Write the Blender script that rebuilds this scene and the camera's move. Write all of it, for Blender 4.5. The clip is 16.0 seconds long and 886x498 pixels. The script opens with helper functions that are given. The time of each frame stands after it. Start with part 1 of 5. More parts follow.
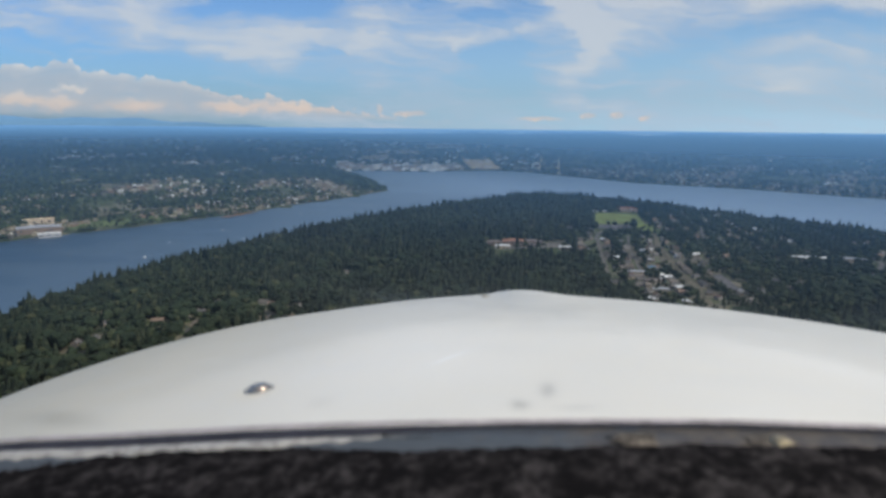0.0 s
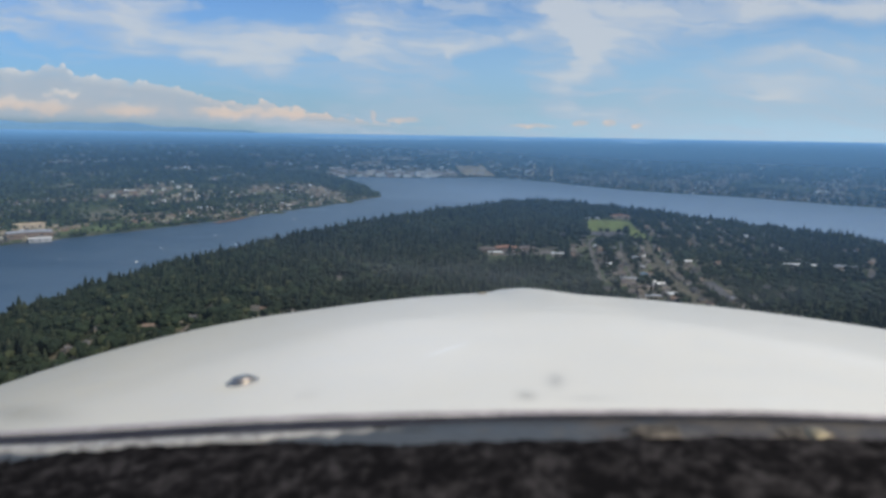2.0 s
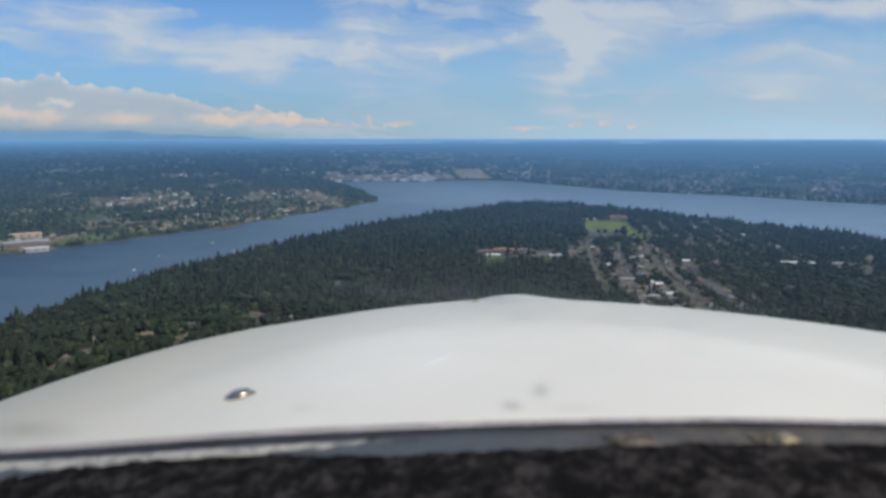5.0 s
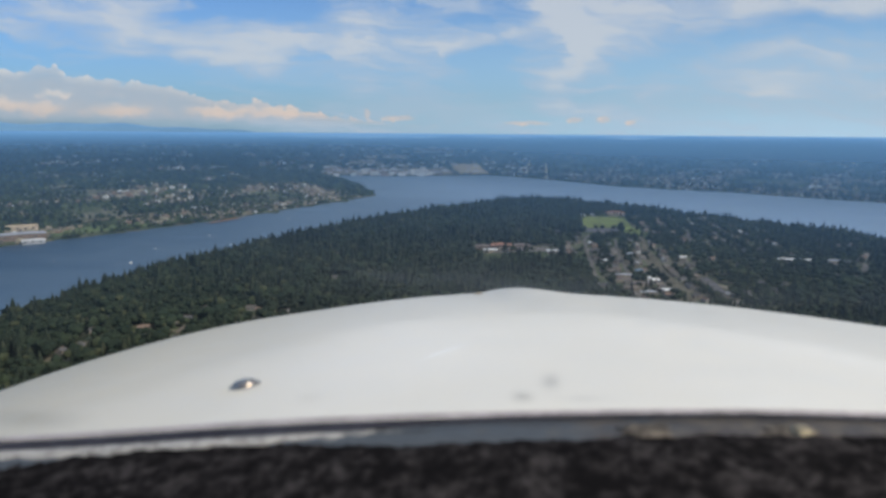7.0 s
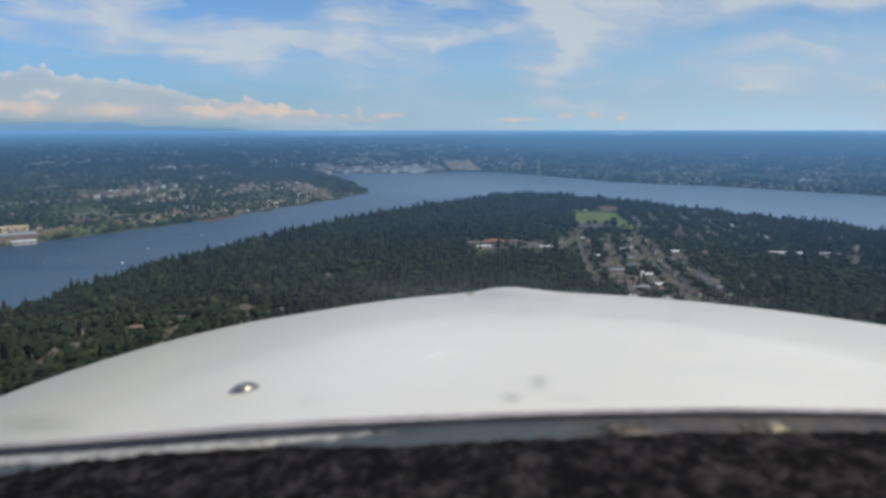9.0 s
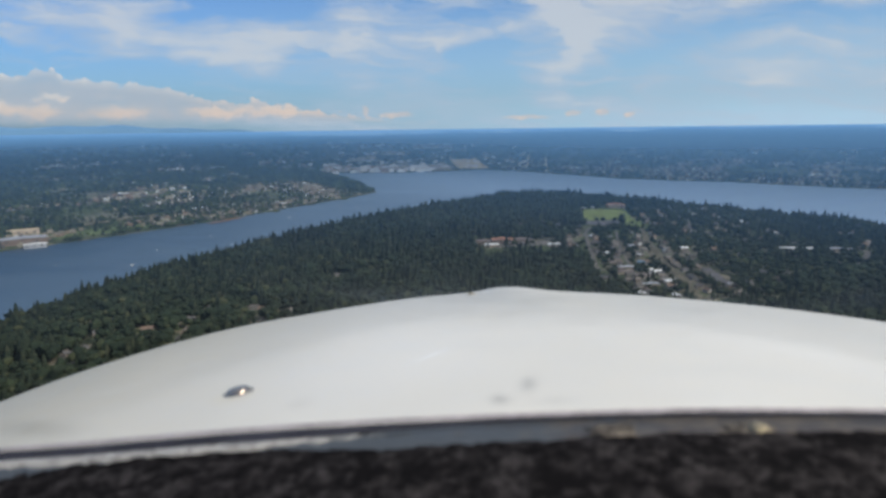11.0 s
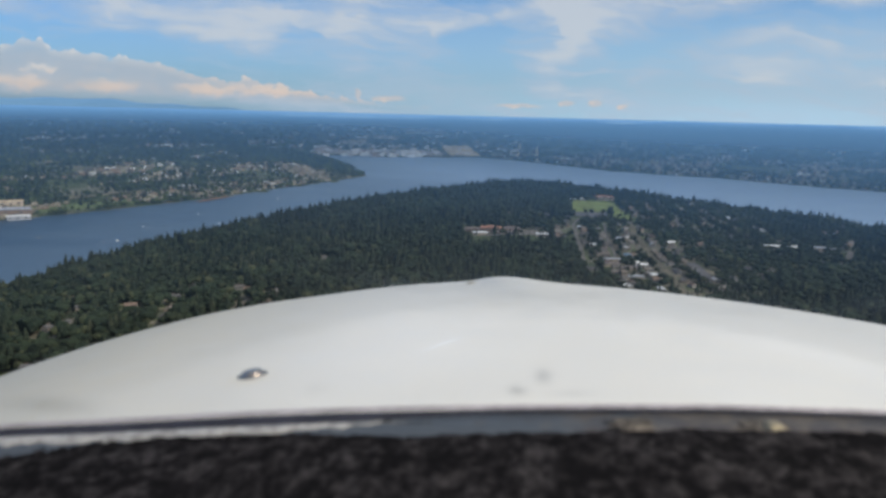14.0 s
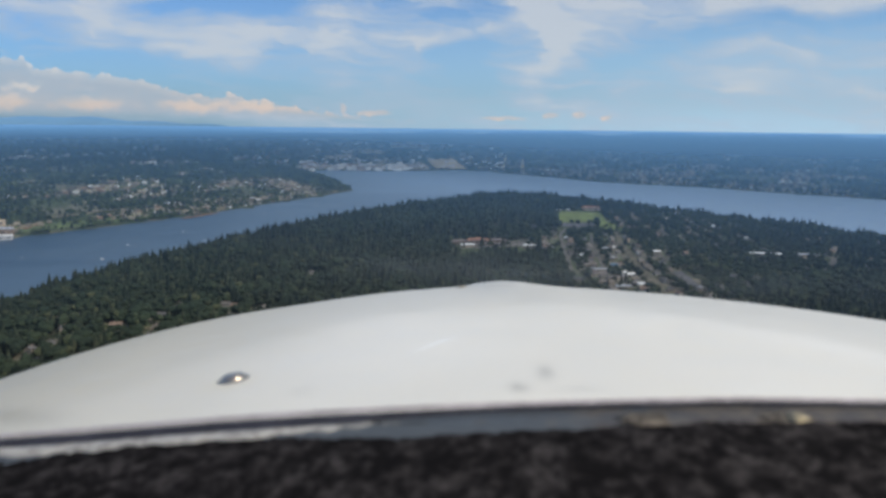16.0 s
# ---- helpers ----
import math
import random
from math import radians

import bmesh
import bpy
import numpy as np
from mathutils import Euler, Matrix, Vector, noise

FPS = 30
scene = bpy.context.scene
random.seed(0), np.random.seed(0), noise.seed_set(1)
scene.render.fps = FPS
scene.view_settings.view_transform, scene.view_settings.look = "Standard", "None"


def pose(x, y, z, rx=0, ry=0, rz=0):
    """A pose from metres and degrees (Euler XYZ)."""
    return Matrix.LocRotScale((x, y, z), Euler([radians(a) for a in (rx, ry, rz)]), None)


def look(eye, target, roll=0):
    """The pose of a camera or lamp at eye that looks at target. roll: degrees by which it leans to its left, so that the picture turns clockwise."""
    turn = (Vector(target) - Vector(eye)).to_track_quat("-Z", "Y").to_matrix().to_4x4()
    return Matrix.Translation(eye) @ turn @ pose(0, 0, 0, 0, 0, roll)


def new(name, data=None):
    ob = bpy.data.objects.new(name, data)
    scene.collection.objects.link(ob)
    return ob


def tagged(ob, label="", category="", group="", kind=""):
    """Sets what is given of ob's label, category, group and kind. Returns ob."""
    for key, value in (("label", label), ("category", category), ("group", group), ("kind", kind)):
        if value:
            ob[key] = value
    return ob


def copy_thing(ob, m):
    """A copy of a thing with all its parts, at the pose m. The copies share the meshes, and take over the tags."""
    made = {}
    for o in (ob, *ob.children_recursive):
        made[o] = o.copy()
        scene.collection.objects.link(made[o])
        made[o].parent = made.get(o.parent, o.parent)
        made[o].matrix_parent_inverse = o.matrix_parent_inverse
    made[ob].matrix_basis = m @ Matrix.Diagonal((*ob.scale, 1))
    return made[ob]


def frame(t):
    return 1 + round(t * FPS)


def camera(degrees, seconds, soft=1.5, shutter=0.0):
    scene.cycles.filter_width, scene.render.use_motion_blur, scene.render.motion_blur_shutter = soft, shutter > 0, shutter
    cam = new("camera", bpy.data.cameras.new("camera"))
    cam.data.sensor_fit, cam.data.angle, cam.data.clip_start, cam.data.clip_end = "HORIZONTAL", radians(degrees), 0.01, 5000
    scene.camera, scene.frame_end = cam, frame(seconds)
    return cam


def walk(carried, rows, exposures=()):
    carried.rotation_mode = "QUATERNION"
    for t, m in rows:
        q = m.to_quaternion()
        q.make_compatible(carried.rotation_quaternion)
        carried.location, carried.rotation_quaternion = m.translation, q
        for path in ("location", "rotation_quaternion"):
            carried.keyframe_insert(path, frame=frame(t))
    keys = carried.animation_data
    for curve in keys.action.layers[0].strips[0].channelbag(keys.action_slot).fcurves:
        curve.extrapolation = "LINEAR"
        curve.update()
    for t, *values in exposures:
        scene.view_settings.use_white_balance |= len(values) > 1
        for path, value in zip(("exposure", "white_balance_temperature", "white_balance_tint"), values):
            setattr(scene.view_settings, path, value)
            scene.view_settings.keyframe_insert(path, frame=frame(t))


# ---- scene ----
EYE = 250.0          # metres from the lake up to the aircraft

# ---- camera ----
cam = camera(68.0, 16.0, soft=3.0)
cam.data.dof.use_dof, cam.data.dof.focus_distance, cam.data.dof.aperture_fstop = True, 900.0, 4.8
PATH = [  # seconds, offset in the cabin, pitch, roll, yaw
    (0, 0.0090, -0.0231, 0.0188, -10.49, -0.59, 1.09),
    (0.5, 0.0052, 0.0126, -0.0071, -10.56, -0.56, 0.81),
    (1, 0.0054, 0.0202, -0.0138, -10.25, -0.59, 0.65),
    (1.5, 0.0053, 0.0274, -0.0192, -10.04, -0.76, 0.58),
    (2, 0.0024, 0.0249, -0.0173, -9.93, -0.90, 0.48),
    (2.5, 0.0030, 0.0310, -0.0210, -9.89, -0.83, 0.37),
    (3, 0.0066, 0.0350, -0.0246, -9.74, -0.55, 0.30),
    (3.5, 0.0100, 0.0126, -0.0102, -9.61, -0.27, 0.12),
    (4, 0.0158, 0.0049, -0.0035, -9.47, -0.05, 0.34),
    (6.5, 0.0030, -0.0056, 0.0032, -10.05, -0.15, 0.07),
    (7, 0.0007, 0.0089, -0.0069, -10.09, -0.45, 0.06),
    (7.5, 0.0056, -0.0002, -0.0004, -10.09, -0.39, -0.02),
    (8, -0.0047, -0.0001, 0.0004, -10.05, -1.11, 0.15),
    (8.5, -0.0090, -0.0105, 0.0076, -10.14, -1.31, 0.07),
    (9, 0.0030, -0.0154, 0.0085, -10.37, 0.04, -0.53),
    (11.5, 0.0226, -0.0230, 0.0187, -10.53, 0.74, 0.18),
    (12, 0.0135, -0.0552, 0.0401, -11.07, 0.06, 0.54),
    (12.5, -0.0006, -0.0815, 0.0643, -11.70, -0.79, 0.20),
    (13, -0.0100, -0.0492, 0.0400, -12.03, -1.06, -0.59),
    (13.5, -0.0110, -0.0245, 0.0189, -11.81, -0.83, -0.89),
    (14, -0.0115, -0.0245, 0.0192, -11.65, -1.42, -0.90),
    (14.5, -0.0205, -0.0114, 0.0113, -11.55, -1.72, -1.03),
    (15, -0.0228, -0.0088, 0.0074, -11.37, -1.46, -1.31),
    (15.5, -0.0203, -0.0041, 0.0026, -11.06, -1.17, -1.65),
    (16, -0.0156, 0.0147, -0.0126, -10.50, -0.64, -1.98),
]
walk(cam, [(t, pose(x, y, EYE + z, 0, 0, yaw) @ pose(0, 0, 0, pitch) @ pose(0, 0, 0, 0, roll) @ pose(0, 0, 0, 90))
           for t, x, y, z, pitch, roll, yaw in PATH])
scene.view_settings.exposure = 0.0

# ---- sun and sky ----
SUN = Vector((0.68, -0.36, 0.63)).normalized()      # towards the sun
lamp = bpy.data.lights.new("sun", "SUN")
lamp.energy, lamp.angle, lamp.color = 3.3, radians(0.6), (1.0, 0.93, 0.80)
sun = new("sun", lamp)
sun.matrix_world = look(SUN * 100, (0, 0, 0))

world = bpy.data.worlds.new("sky")
scene.world = world
world.use_nodes = True
wt = world.node_tree
wt.nodes.clear()


def link_in(tree, socket, value):
    """Puts a number, a colour or another node's output into a socket."""
    if isinstance(value, bpy.types.NodeSocket):
        tree.links.new(value, socket)
    else:
        socket.default_value = value


def calc(tree, op, a, b=0.0, c=0.0):
    n = tree.nodes.new("ShaderNodeMath")
    n.operation = op
    for i, v in enumerate((a, b, c)):
        link_in(tree, n.inputs[i], v)
    return n.outputs[0]


def ramp(tree, value, stops, mode="EASE"):
    n = tree.nodes.new("ShaderNodeValToRGB")
    n.color_ramp.interpolation = mode
    e = n.color_ramp.elements
    e[0].position, e[1].position = stops[0][0], stops[-1][0]
    for p, _ in stops[1:-1]:
        e.new(p)
    for i, (p, c) in enumerate(stops):
        e[i].color = (c, c, c, 1) if isinstance(c, (int, float)) else (*c, 1)
    link_in(tree, n.inputs[0], value)
    return n.outputs[0]


def mix(tree, fac, a, b):
    n = tree.nodes.new("ShaderNodeMix")
    n.data_type = "RGBA"
    link_in(tree, n.inputs[0], fac)
    for s, v in ((n.inputs[6], a), (n.inputs[7], b)):
        link_in(tree, s, (*v, 1) if isinstance(v, tuple) and len(v) == 3 else v)
    return n.outputs[2]


def cloud_noise(tree, vector, scale, detail=6.0, rough=0.55, distortion=0.0):
    n = tree.nodes.new("ShaderNodeTexNoise")
    link_in(tree, n.inputs["Vector"], vector)
    for k, v in (("Scale", scale), ("Detail", detail), ("Roughness", rough), ("Distortion", distortion)):
        n.inputs[k].default_value = v
    return n.outputs[0]


def xyz(tree, x, y, z=0.0):
    n = tree.nodes.new("ShaderNodeCombineXYZ")
    for i, v in enumerate((x, y, z)):
        link_in(tree, n.inputs[i], v)
    return n.outputs[0]


def bump_of(tree, u, v, u0, v0, su, sv, lean=0.0):
    """A soft spot of the sky round (u0, v0)."""
    du = calc(tree, "SUBTRACT", u, u0)
    dv = calc(tree, "SUBTRACT", v, v0)
    du = calc(tree, "DIVIDE", calc(tree, "MULTIPLY_ADD", dv, -lean, du), su)
    dv = calc(tree, "DIVIDE", dv, sv)
    r = calc(tree, "ADD", calc(tree, "MULTIPLY", du, du), calc(tree, "MULTIPLY", dv, dv))
    return calc(tree, "POWER", 2.718, calc(tree, "MULTIPLY", r, -1.0))


nishita = wt.nodes.new("ShaderNodeTexSky")
nishita.sky_type, nishita.sun_disc = "NISHITA", False
nishita.sun_elevation = math.asin(SUN.z)
nishita.sun_rotation = math.atan2(SUN.x, SUN.y)
nishita.air_density, nishita.dust_density, nishita.ozone_density = 1.0, 1.6, 2.5
coord = wt.nodes.new("ShaderNodeTexCoord")
split = wt.nodes.new("ShaderNodeSeparateXYZ")
wt.links.new(coord.outputs["Generated"], split.inputs[0])
ahead = calc(wt, "ADD", calc(wt, "ABSOLUTE", split.outputs[1]), 0.02)
U = calc(wt, "DIVIDE", split.outputs[0], ahead)
V = calc(wt, "DIVIDE", split.outputs[2], ahead)
# the air that frays the edges of the clouds
warp = calc(wt, "SUBTRACT", cloud_noise(wt, xyz(wt, U, calc(wt, "MULTIPLY", V, 2.2)), 5.5, 3.0), 0.5)
ragged = calc(wt, "SUBTRACT", cloud_noise(wt, xyz(wt, calc(wt, "MULTIPLY", U, 0.45), V, 4.0), 24.0, 7.0, 0.66), 0.5)
cu = calc(wt, "MULTIPLY_ADD", warp, 0.12, calc(wt, "MULTIPLY_ADD", ragged, 0.11, U))
cv = calc(wt, "MULTIPLY_ADD", warp, 0.034, calc(wt, "MULTIPLY_ADD", ragged, 0.040, V))
combed = calc(wt, "MULTIPLY_ADD", U, 0.10, cv)
streak = cloud_noise(wt, xyz(wt, calc(wt, "MULTIPLY", cu, 2.4), calc(wt, "MULTIPLY", combed, 13.0), 3.7), 2.0, 6.0, 0.55)
fibre = cloud_noise(wt, xyz(wt, calc(wt, "MULTIPLY", cu, 5.0), calc(wt, "MULTIPLY", combed, 34.0), 2.0), 1.5, 7.0, 0.66, 0.5)


def stroke(u0, v0, u1, v1, w0, w1):
    """A brush stroke of cloud from (u0, v0) to (u1, v1), soft at its edges, its width going from w0 to w1."""
    lu, lv = u1 - u0, v1 - v0
    k = 1.0 / (lu * lu + lv * lv)
    du, dv = calc(wt, "SUBTRACT", cu, u0), calc(wt, "SUBTRACT", cv, v0)
    along = calc(wt, "MULTIPLY_ADD", du, lu * k, calc(wt, "MULTIPLY", dv, lv * k))
    along = calc(wt, "MINIMUM", calc(wt, "MAXIMUM", along, 0.0), 1.0)
    du = calc(wt, "MULTIPLY_ADD", along, -lu, du)
    dv = calc(wt, "MULTIPLY_ADD", along, -lv, dv)
    far2 = calc(wt, "MULTIPLY_ADD", du, du, calc(wt, "MULTIPLY", dv, dv))
    wide = calc(wt, "MULTIPLY_ADD", along, 1.25 * (w1 - w0), 1.25 * w0)
    return calc(wt, "POWER", 2.718, calc(wt, "DIVIDE", calc(wt, "MULTIPLY", far2, -1.0), calc(wt, "MULTIPLY", wide, wide)))


# cirrus: broad sheets and a plume, thin veils, and the clear gaps between them
SHEETS = ((-0.696, 0.150, -0.457, 0.151, 0.022, 0.026, 0.42), (-0.457, 0.151, -0.261, 0.117, 0.026, 0.026, 0.70), (-0.285, 0.120, -0.152, 0.134, 0.026, 0.029, 0.60),
          (-0.153, 0.117, 0.013, 0.116, 0.017, 0.014, 0.48), (-0.118, 0.166, 0.013, 0.169, 0.029, 0.026, 0.50), (-0.003, 0.113, 0.129, 0.149, 0.008, 0.008, 0.62),
          (0.132, 0.200, 0.180, 0.120, 0.012, 0.018, 0.85), (0.190, 0.141, 0.286, 0.146, 0.026, 0.026, 0.42), (0.187, 0.112, 0.168, 0.069, 0.020, 0.018, 0.40),
          (0.177, 0.184, 0.423, 0.180, 0.030, 0.022, 0.62), (0.423, 0.181, 0.700, 0.189, 0.014, 0.009, 0.85))
VEILS = ((-0.377, 0.111, -0.121, 0.070, 0.012, 0.012, 0.34), (0.164, 0.056, 0.148, 0.028, 0.022, 0.019, 0.22), (0.370, 0.115, 0.576, 0.120, 0.009, 0.010, 0.24),
         (0.456, 0.076, 0.694, 0.107, 0.022, 0.030, 0.20), (0.281, 0.060, 0.700, 0.055, 0.014, 0.021, 0.22), (-0.561, 0.185, -0.381, 0.175, 0.022, 0.010, 0.30),
         (-0.544, 0.107, -0.436, 0.105, 0.006, 0.006, 0.24), (-0.138, 0.058, -0.021, 0.051, 0.014, 0.014, 0.22))
GAPS = ((-0.350, 0.198, -0.205, 0.190, 0.026, 0.023, -2.4), (-0.667, 0.119, -0.493, 0.121, 0.010, 0.009, -0.30), (-0.670, 0.094, -0.380, 0.071, 0.010, 0.012, -0.50),
        (-0.381, 0.064, -0.189, 0.044, 0.009, 0.009, -0.40), (0.010, 0.154, 0.043, 0.152, 0.007, 0.006, -0.70), (0.021, 0.106, 0.080, 0.095, 0.014, 0.022, -0.85),
        (0.255, 0.085, 0.418, 0.140, 0.014, 0.012, -0.45), (0.418, 0.140, 0.671, 0.163, 0.012, 0.010, -0.50), (-0.220, 0.101, -0.170, 0.102, 0.006, 0.004, -0.40),
        (0.080, 0.069, 0.097, 0.036, 0.017, 0.019, -0.25), (-0.069, 0.187, -0.011, 0.172, 0.006, 0.003, -0.40))
cover = calc(wt, "MULTIPLY_ADD", calc(wt, "SUBTRACT", streak, 0.5), 1.3, calc(wt, "MULTIPLY", calc(wt, "SUBTRACT", fibre, 0.5), 1.8))
cover = calc(wt, "ADD", cover, calc(wt, "MULTIPLY_ADD", ramp(wt, V, [(0.20, 0.0), (0.7, 0.55)]), 1.0, calc(wt, "MULTIPLY_ADD", U, 0.14, 0.29)))
for *shape, gain in SHEETS + VEILS + GAPS:
    cover = calc(wt, "MULTIPLY_ADD", stroke(*shape), gain * 0.74, cover)
cirrus = ramp(wt, cover, [(0.0, 0.04), (0.25, 0.26), (0.55, 0.60), (1.05, 0.86)], "LINEAR")
# a bank of cumulus over the mountains: its crest falls away to the right
rough = calc(wt, "SUBTRACT", cloud_noise(wt, xyz(wt, U, V), 46.0, 7.0, 0.62), 0.5)
billow = cloud_noise(wt, xyz(wt, calc(wt, "MULTIPLY", U, 0.45), V, 5.0), 34.0, 6.0, 0.6)
crest_u = calc(wt, "MULTIPLY_ADD", U, 1.0, 0.85)
crest_v = ramp(wt, crest_u, [(0.0, 0.70), (0.195, 0.83), (0.23, 0.78), (0.258, 0.88), (0.288, 0.885), (0.30, 0.745), (0.40, 0.665), (0.452, 0.60), (0.493, 0.465),
                             (0.55, 0.38), (0.575, 0.42), (0.63, 0.30), (0.703, 0.19), (0.80, 0.06), (1.0, 0.0)], "LINEAR")
top = calc(wt, "MULTIPLY_ADD", crest_v, 0.1, calc(wt, "MULTIPLY", rough, 0.036))
depth = calc(wt, "SUBTRACT", top, V)
bank = ramp(wt, calc(wt, "MULTIPLY_ADD", depth, 130.0, 0.30), [(0.0, 0.0), (0.45, 0.72), (1.0, 0.80)])
bank = calc(wt, "MULTIPLY", bank, ramp(wt, billow, [(0.25, 0.72), (0.55, 1.0)]))
foot = ramp(wt, V, [(0.004, 0.0), (0.022, 1.0)])
bank = calc(wt, "MULTIPLY", bank, foot)
puff_u = calc(wt, "MULTIPLY_ADD", rough, 0.012, U)
puff_v = calc(wt, "MULTIPLY_ADD", rough, 0.014, V)
for u0, v0, su, sv in ((-0.114, 0.0255, 0.006, 0.009), (-0.07, 0.019, 0.03, 0.005), (0.190, 0.0186, 0.014, 0.0055), (0.232, 0.0200, 0.013, 0.0070), (0.273, 0.0166, 0.010, 0.0045), (0.12, 0.014, 0.04, 0.004)):
    bank = calc(wt, "MAXIMUM", bank, calc(wt, "MULTIPLY", ramp(wt, bump_of(wt, puff_u, puff_v, u0, v0, su, sv), [(0.3, 0.0), (0.8, 0.62)]), 1.0))
crown_lit = ramp(wt, calc(wt, "MULTIPLY", depth, 60.0), [(0.0, 1.0), (0.30, 0.42), (0.75, 0.0)])
crown_lit = calc(wt, "MULTIPLY", crown_lit, ramp(wt, rough, [(0.0, 0.45), (0.16, 1.0)]))
lit = calc(wt, "MULTIPLY", crown_lit, 1.1)
lit = calc(wt, "MAXIMUM", calc(wt, "MULTIPLY_ADD", rough, 1.0, lit), 0.0)
lit_v = calc(wt, "MULTIPLY_ADD", rough, 0.030, V)
for u0, v0, su, sv in ((-0.648, 0.036, 0.026, 0.010), (-0.590, 0.030, 0.046, 0.012), (-0.463, 0.028, 0.060, 0.0105), (-0.324, 0.026, 0.030, 0.010), (-0.240, 0.0265, 0.070, 0.009), (-0.575, 0.050, 0.020, 0.006)):
    lit = calc(wt, "MULTIPLY_ADD", ramp(wt, bump_of(wt, cu, lit_v, u0, v0, su, sv), [(0.08, 0.0), (0.95, 0.85)]), 1.0, lit)
warm = mix(wt, ramp(wt, V, [(0.02, 0.0), (0.07, 1.0)]), (0.76, 0.60, 0.50), (0.74, 0.71, 0.67))
bank_colour = mix(wt, calc(wt, "MINIMUM", lit, 1.0), (0.415, 0.470, 0.545), warm)
cirrus_colour = mix(wt, ramp(wt, cover, [(0.45, 0.0), (1.05, 1.0)]), (0.43, 0.525, 0.655), (0.56, 0.61, 0.67))
clear = wt.nodes.new("ShaderNodeVectorMath")
clear.operation = "MULTIPLY"
wt.links.new(nishita.outputs[0], clear.inputs[0])
clear.inputs[1].default_value = (0.052, 0.086, 0.132)
haze_band = calc(wt, "MULTIPLY", ramp(wt, V, [(0.0, 0.85), (0.06, 0.55), (0.26, 0.0)]), calc(wt, "MINIMUM", calc(wt, "MULTIPLY_ADD", U, 0.80, 0.80), 1.18))
sky = mix(wt, haze_band, clear.outputs[0], (0.43, 0.655, 0.825))
sky = mix(wt, cirrus, sky, cirrus_colour)
sky = mix(wt, bank, sky, bank_colour)
back = wt.nodes.new("ShaderNodeBackground")
wt.links.new(sky, back.inputs[0])
back.inputs[1].default_value = 1.0
wout = wt.nodes.new("ShaderNodeOutputWorld")
wt.links.new(back.outputs[0], wout.inputs[0])


# ---- materials ----
def material(name, rough=0.8, metal=0.0, spec=0.3):
    m = bpy.data.materials.new(name)
    m.use_nodes = True
    b = m.node_tree.nodes["Principled BSDF"]
    b.inputs["Roughness"].default_value, b.inputs["Metallic"].default_value = rough, metal
    b.inputs["Specular IOR Level"].default_value = spec
    return m, m.node_tree, b


def object_xyz(tree):
    return tree.nodes.new("ShaderNodeTexCoord").outputs["Object"]


def island_random(tree):
    return tree.nodes.new("ShaderNodeNewGeometry").outputs["Random Per Island"]


def object_random(tree):
    return tree.nodes.new("ShaderNodeObjectInfo").outputs["Random"]


def relief(tree, bsdf, height, strength, distance):
    n = tree.nodes.new("ShaderNodeBump")
    n.inputs["Strength"].default_value, n.inputs["Distance"].default_value = strength, distance
    link_in(tree, n.inputs["Height"], height)
    tree.links.new(n.outputs[0], bsdf.inputs["Normal"])


def plain(name, colour, rough=0.7, metal=0.0, grain=0.25, scale=3.0, spec=0.3):
    """One colour with wear at two scales."""
    m, t, b = material(name, rough, metal, spec)
    p = object_xyz(t)
    a = calc(t, "MULTIPLY", cloud_noise(t, p, scale, 3.0), cloud_noise(t, p, scale * 9, 4.0))
    dark = tuple(c * (1 - grain) for c in colour)
    lightc = tuple(min(1.0, c * (1 + grain * 0.6)) for c in colour)
    link_in(t, b.inputs["Base Color"], mix(t, ramp(t, a, [(0.12, 0.0), (0.4, 1.0)]), dark, lightc))
    return m


def foliage(name, stops, randomness):
    m, t, b = material(name, 0.9, 0.0, 0.1)
    base = ramp(t, randomness(t), stops, "LINEAR")
    leaf = cloud_noise(t, object_xyz(t), 0.35, 4.0, 0.7)
    patchy = calc(t, "MULTIPLY_ADD", cloud_noise(t, object_xyz(t), 0.0035, 3.0), 0.5, calc(t, "MULTIPLY", cloud_noise(t, object_xyz(t), 0.014, 3.0), 0.5))
    v = ramp(t, calc(t, "ADD", calc(t, "MULTIPLY", leaf, 0.5), calc(t, "MULTIPLY", patchy, 0.5)), [(0.36, 0.55), (0.64, 1.42)])
    n = t.nodes.new("ShaderNodeVectorMath")
    n.operation = "MULTIPLY"
    t.links.new(base, n.inputs[0])
    t.links.new(v, n.inputs[1])
    t.links.new(n.outputs[0], b.inputs["Base Color"])
    return m


CONIFER = [(0.0, (0.013, 0.019, 0.014)), (0.5, (0.018, 0.026, 0.017)), (0.85, (0.026, 0.034, 0.021)), (1.0, (0.039, 0.044, 0.027))]
BROADLEAF = [(0.0, (0.013, 0.020, 0.013)), (0.5, (0.018, 0.027, 0.016)), (0.85, (0.025, 0.034, 0.018)), (1.0, (0.045, 0.049, 0.025))]
M_CONIFER = foliage("conifer_needles", CONIFER, island_random)
M_BROAD = foliage("broad_leaves", BROADLEAF, island_random)
# lighter copy of the broad leaves, sunlit tone painted in for far shores
BROADLEAF_SUNLIT = [(0.0, (0.026, 0.038, 0.020)), (0.5, (0.038, 0.052, 0.024)), (0.85, (0.054, 0.070, 0.030)), (1.0, (0.085, 0.094, 0.040))]
M_BROAD_SUNLIT = foliage("broad_leaves_sunlit", BROADLEAF_SUNLIT, island_random)
M_CONIFER_ONE = foliage("conifer_needles_single", CONIFER, object_random)
M_BROAD_ONE = foliage("broad_leaves_single", BROADLEAF, object_random)
M_BARK = plain("bark", (0.09, 0.065, 0.045), 0.95)

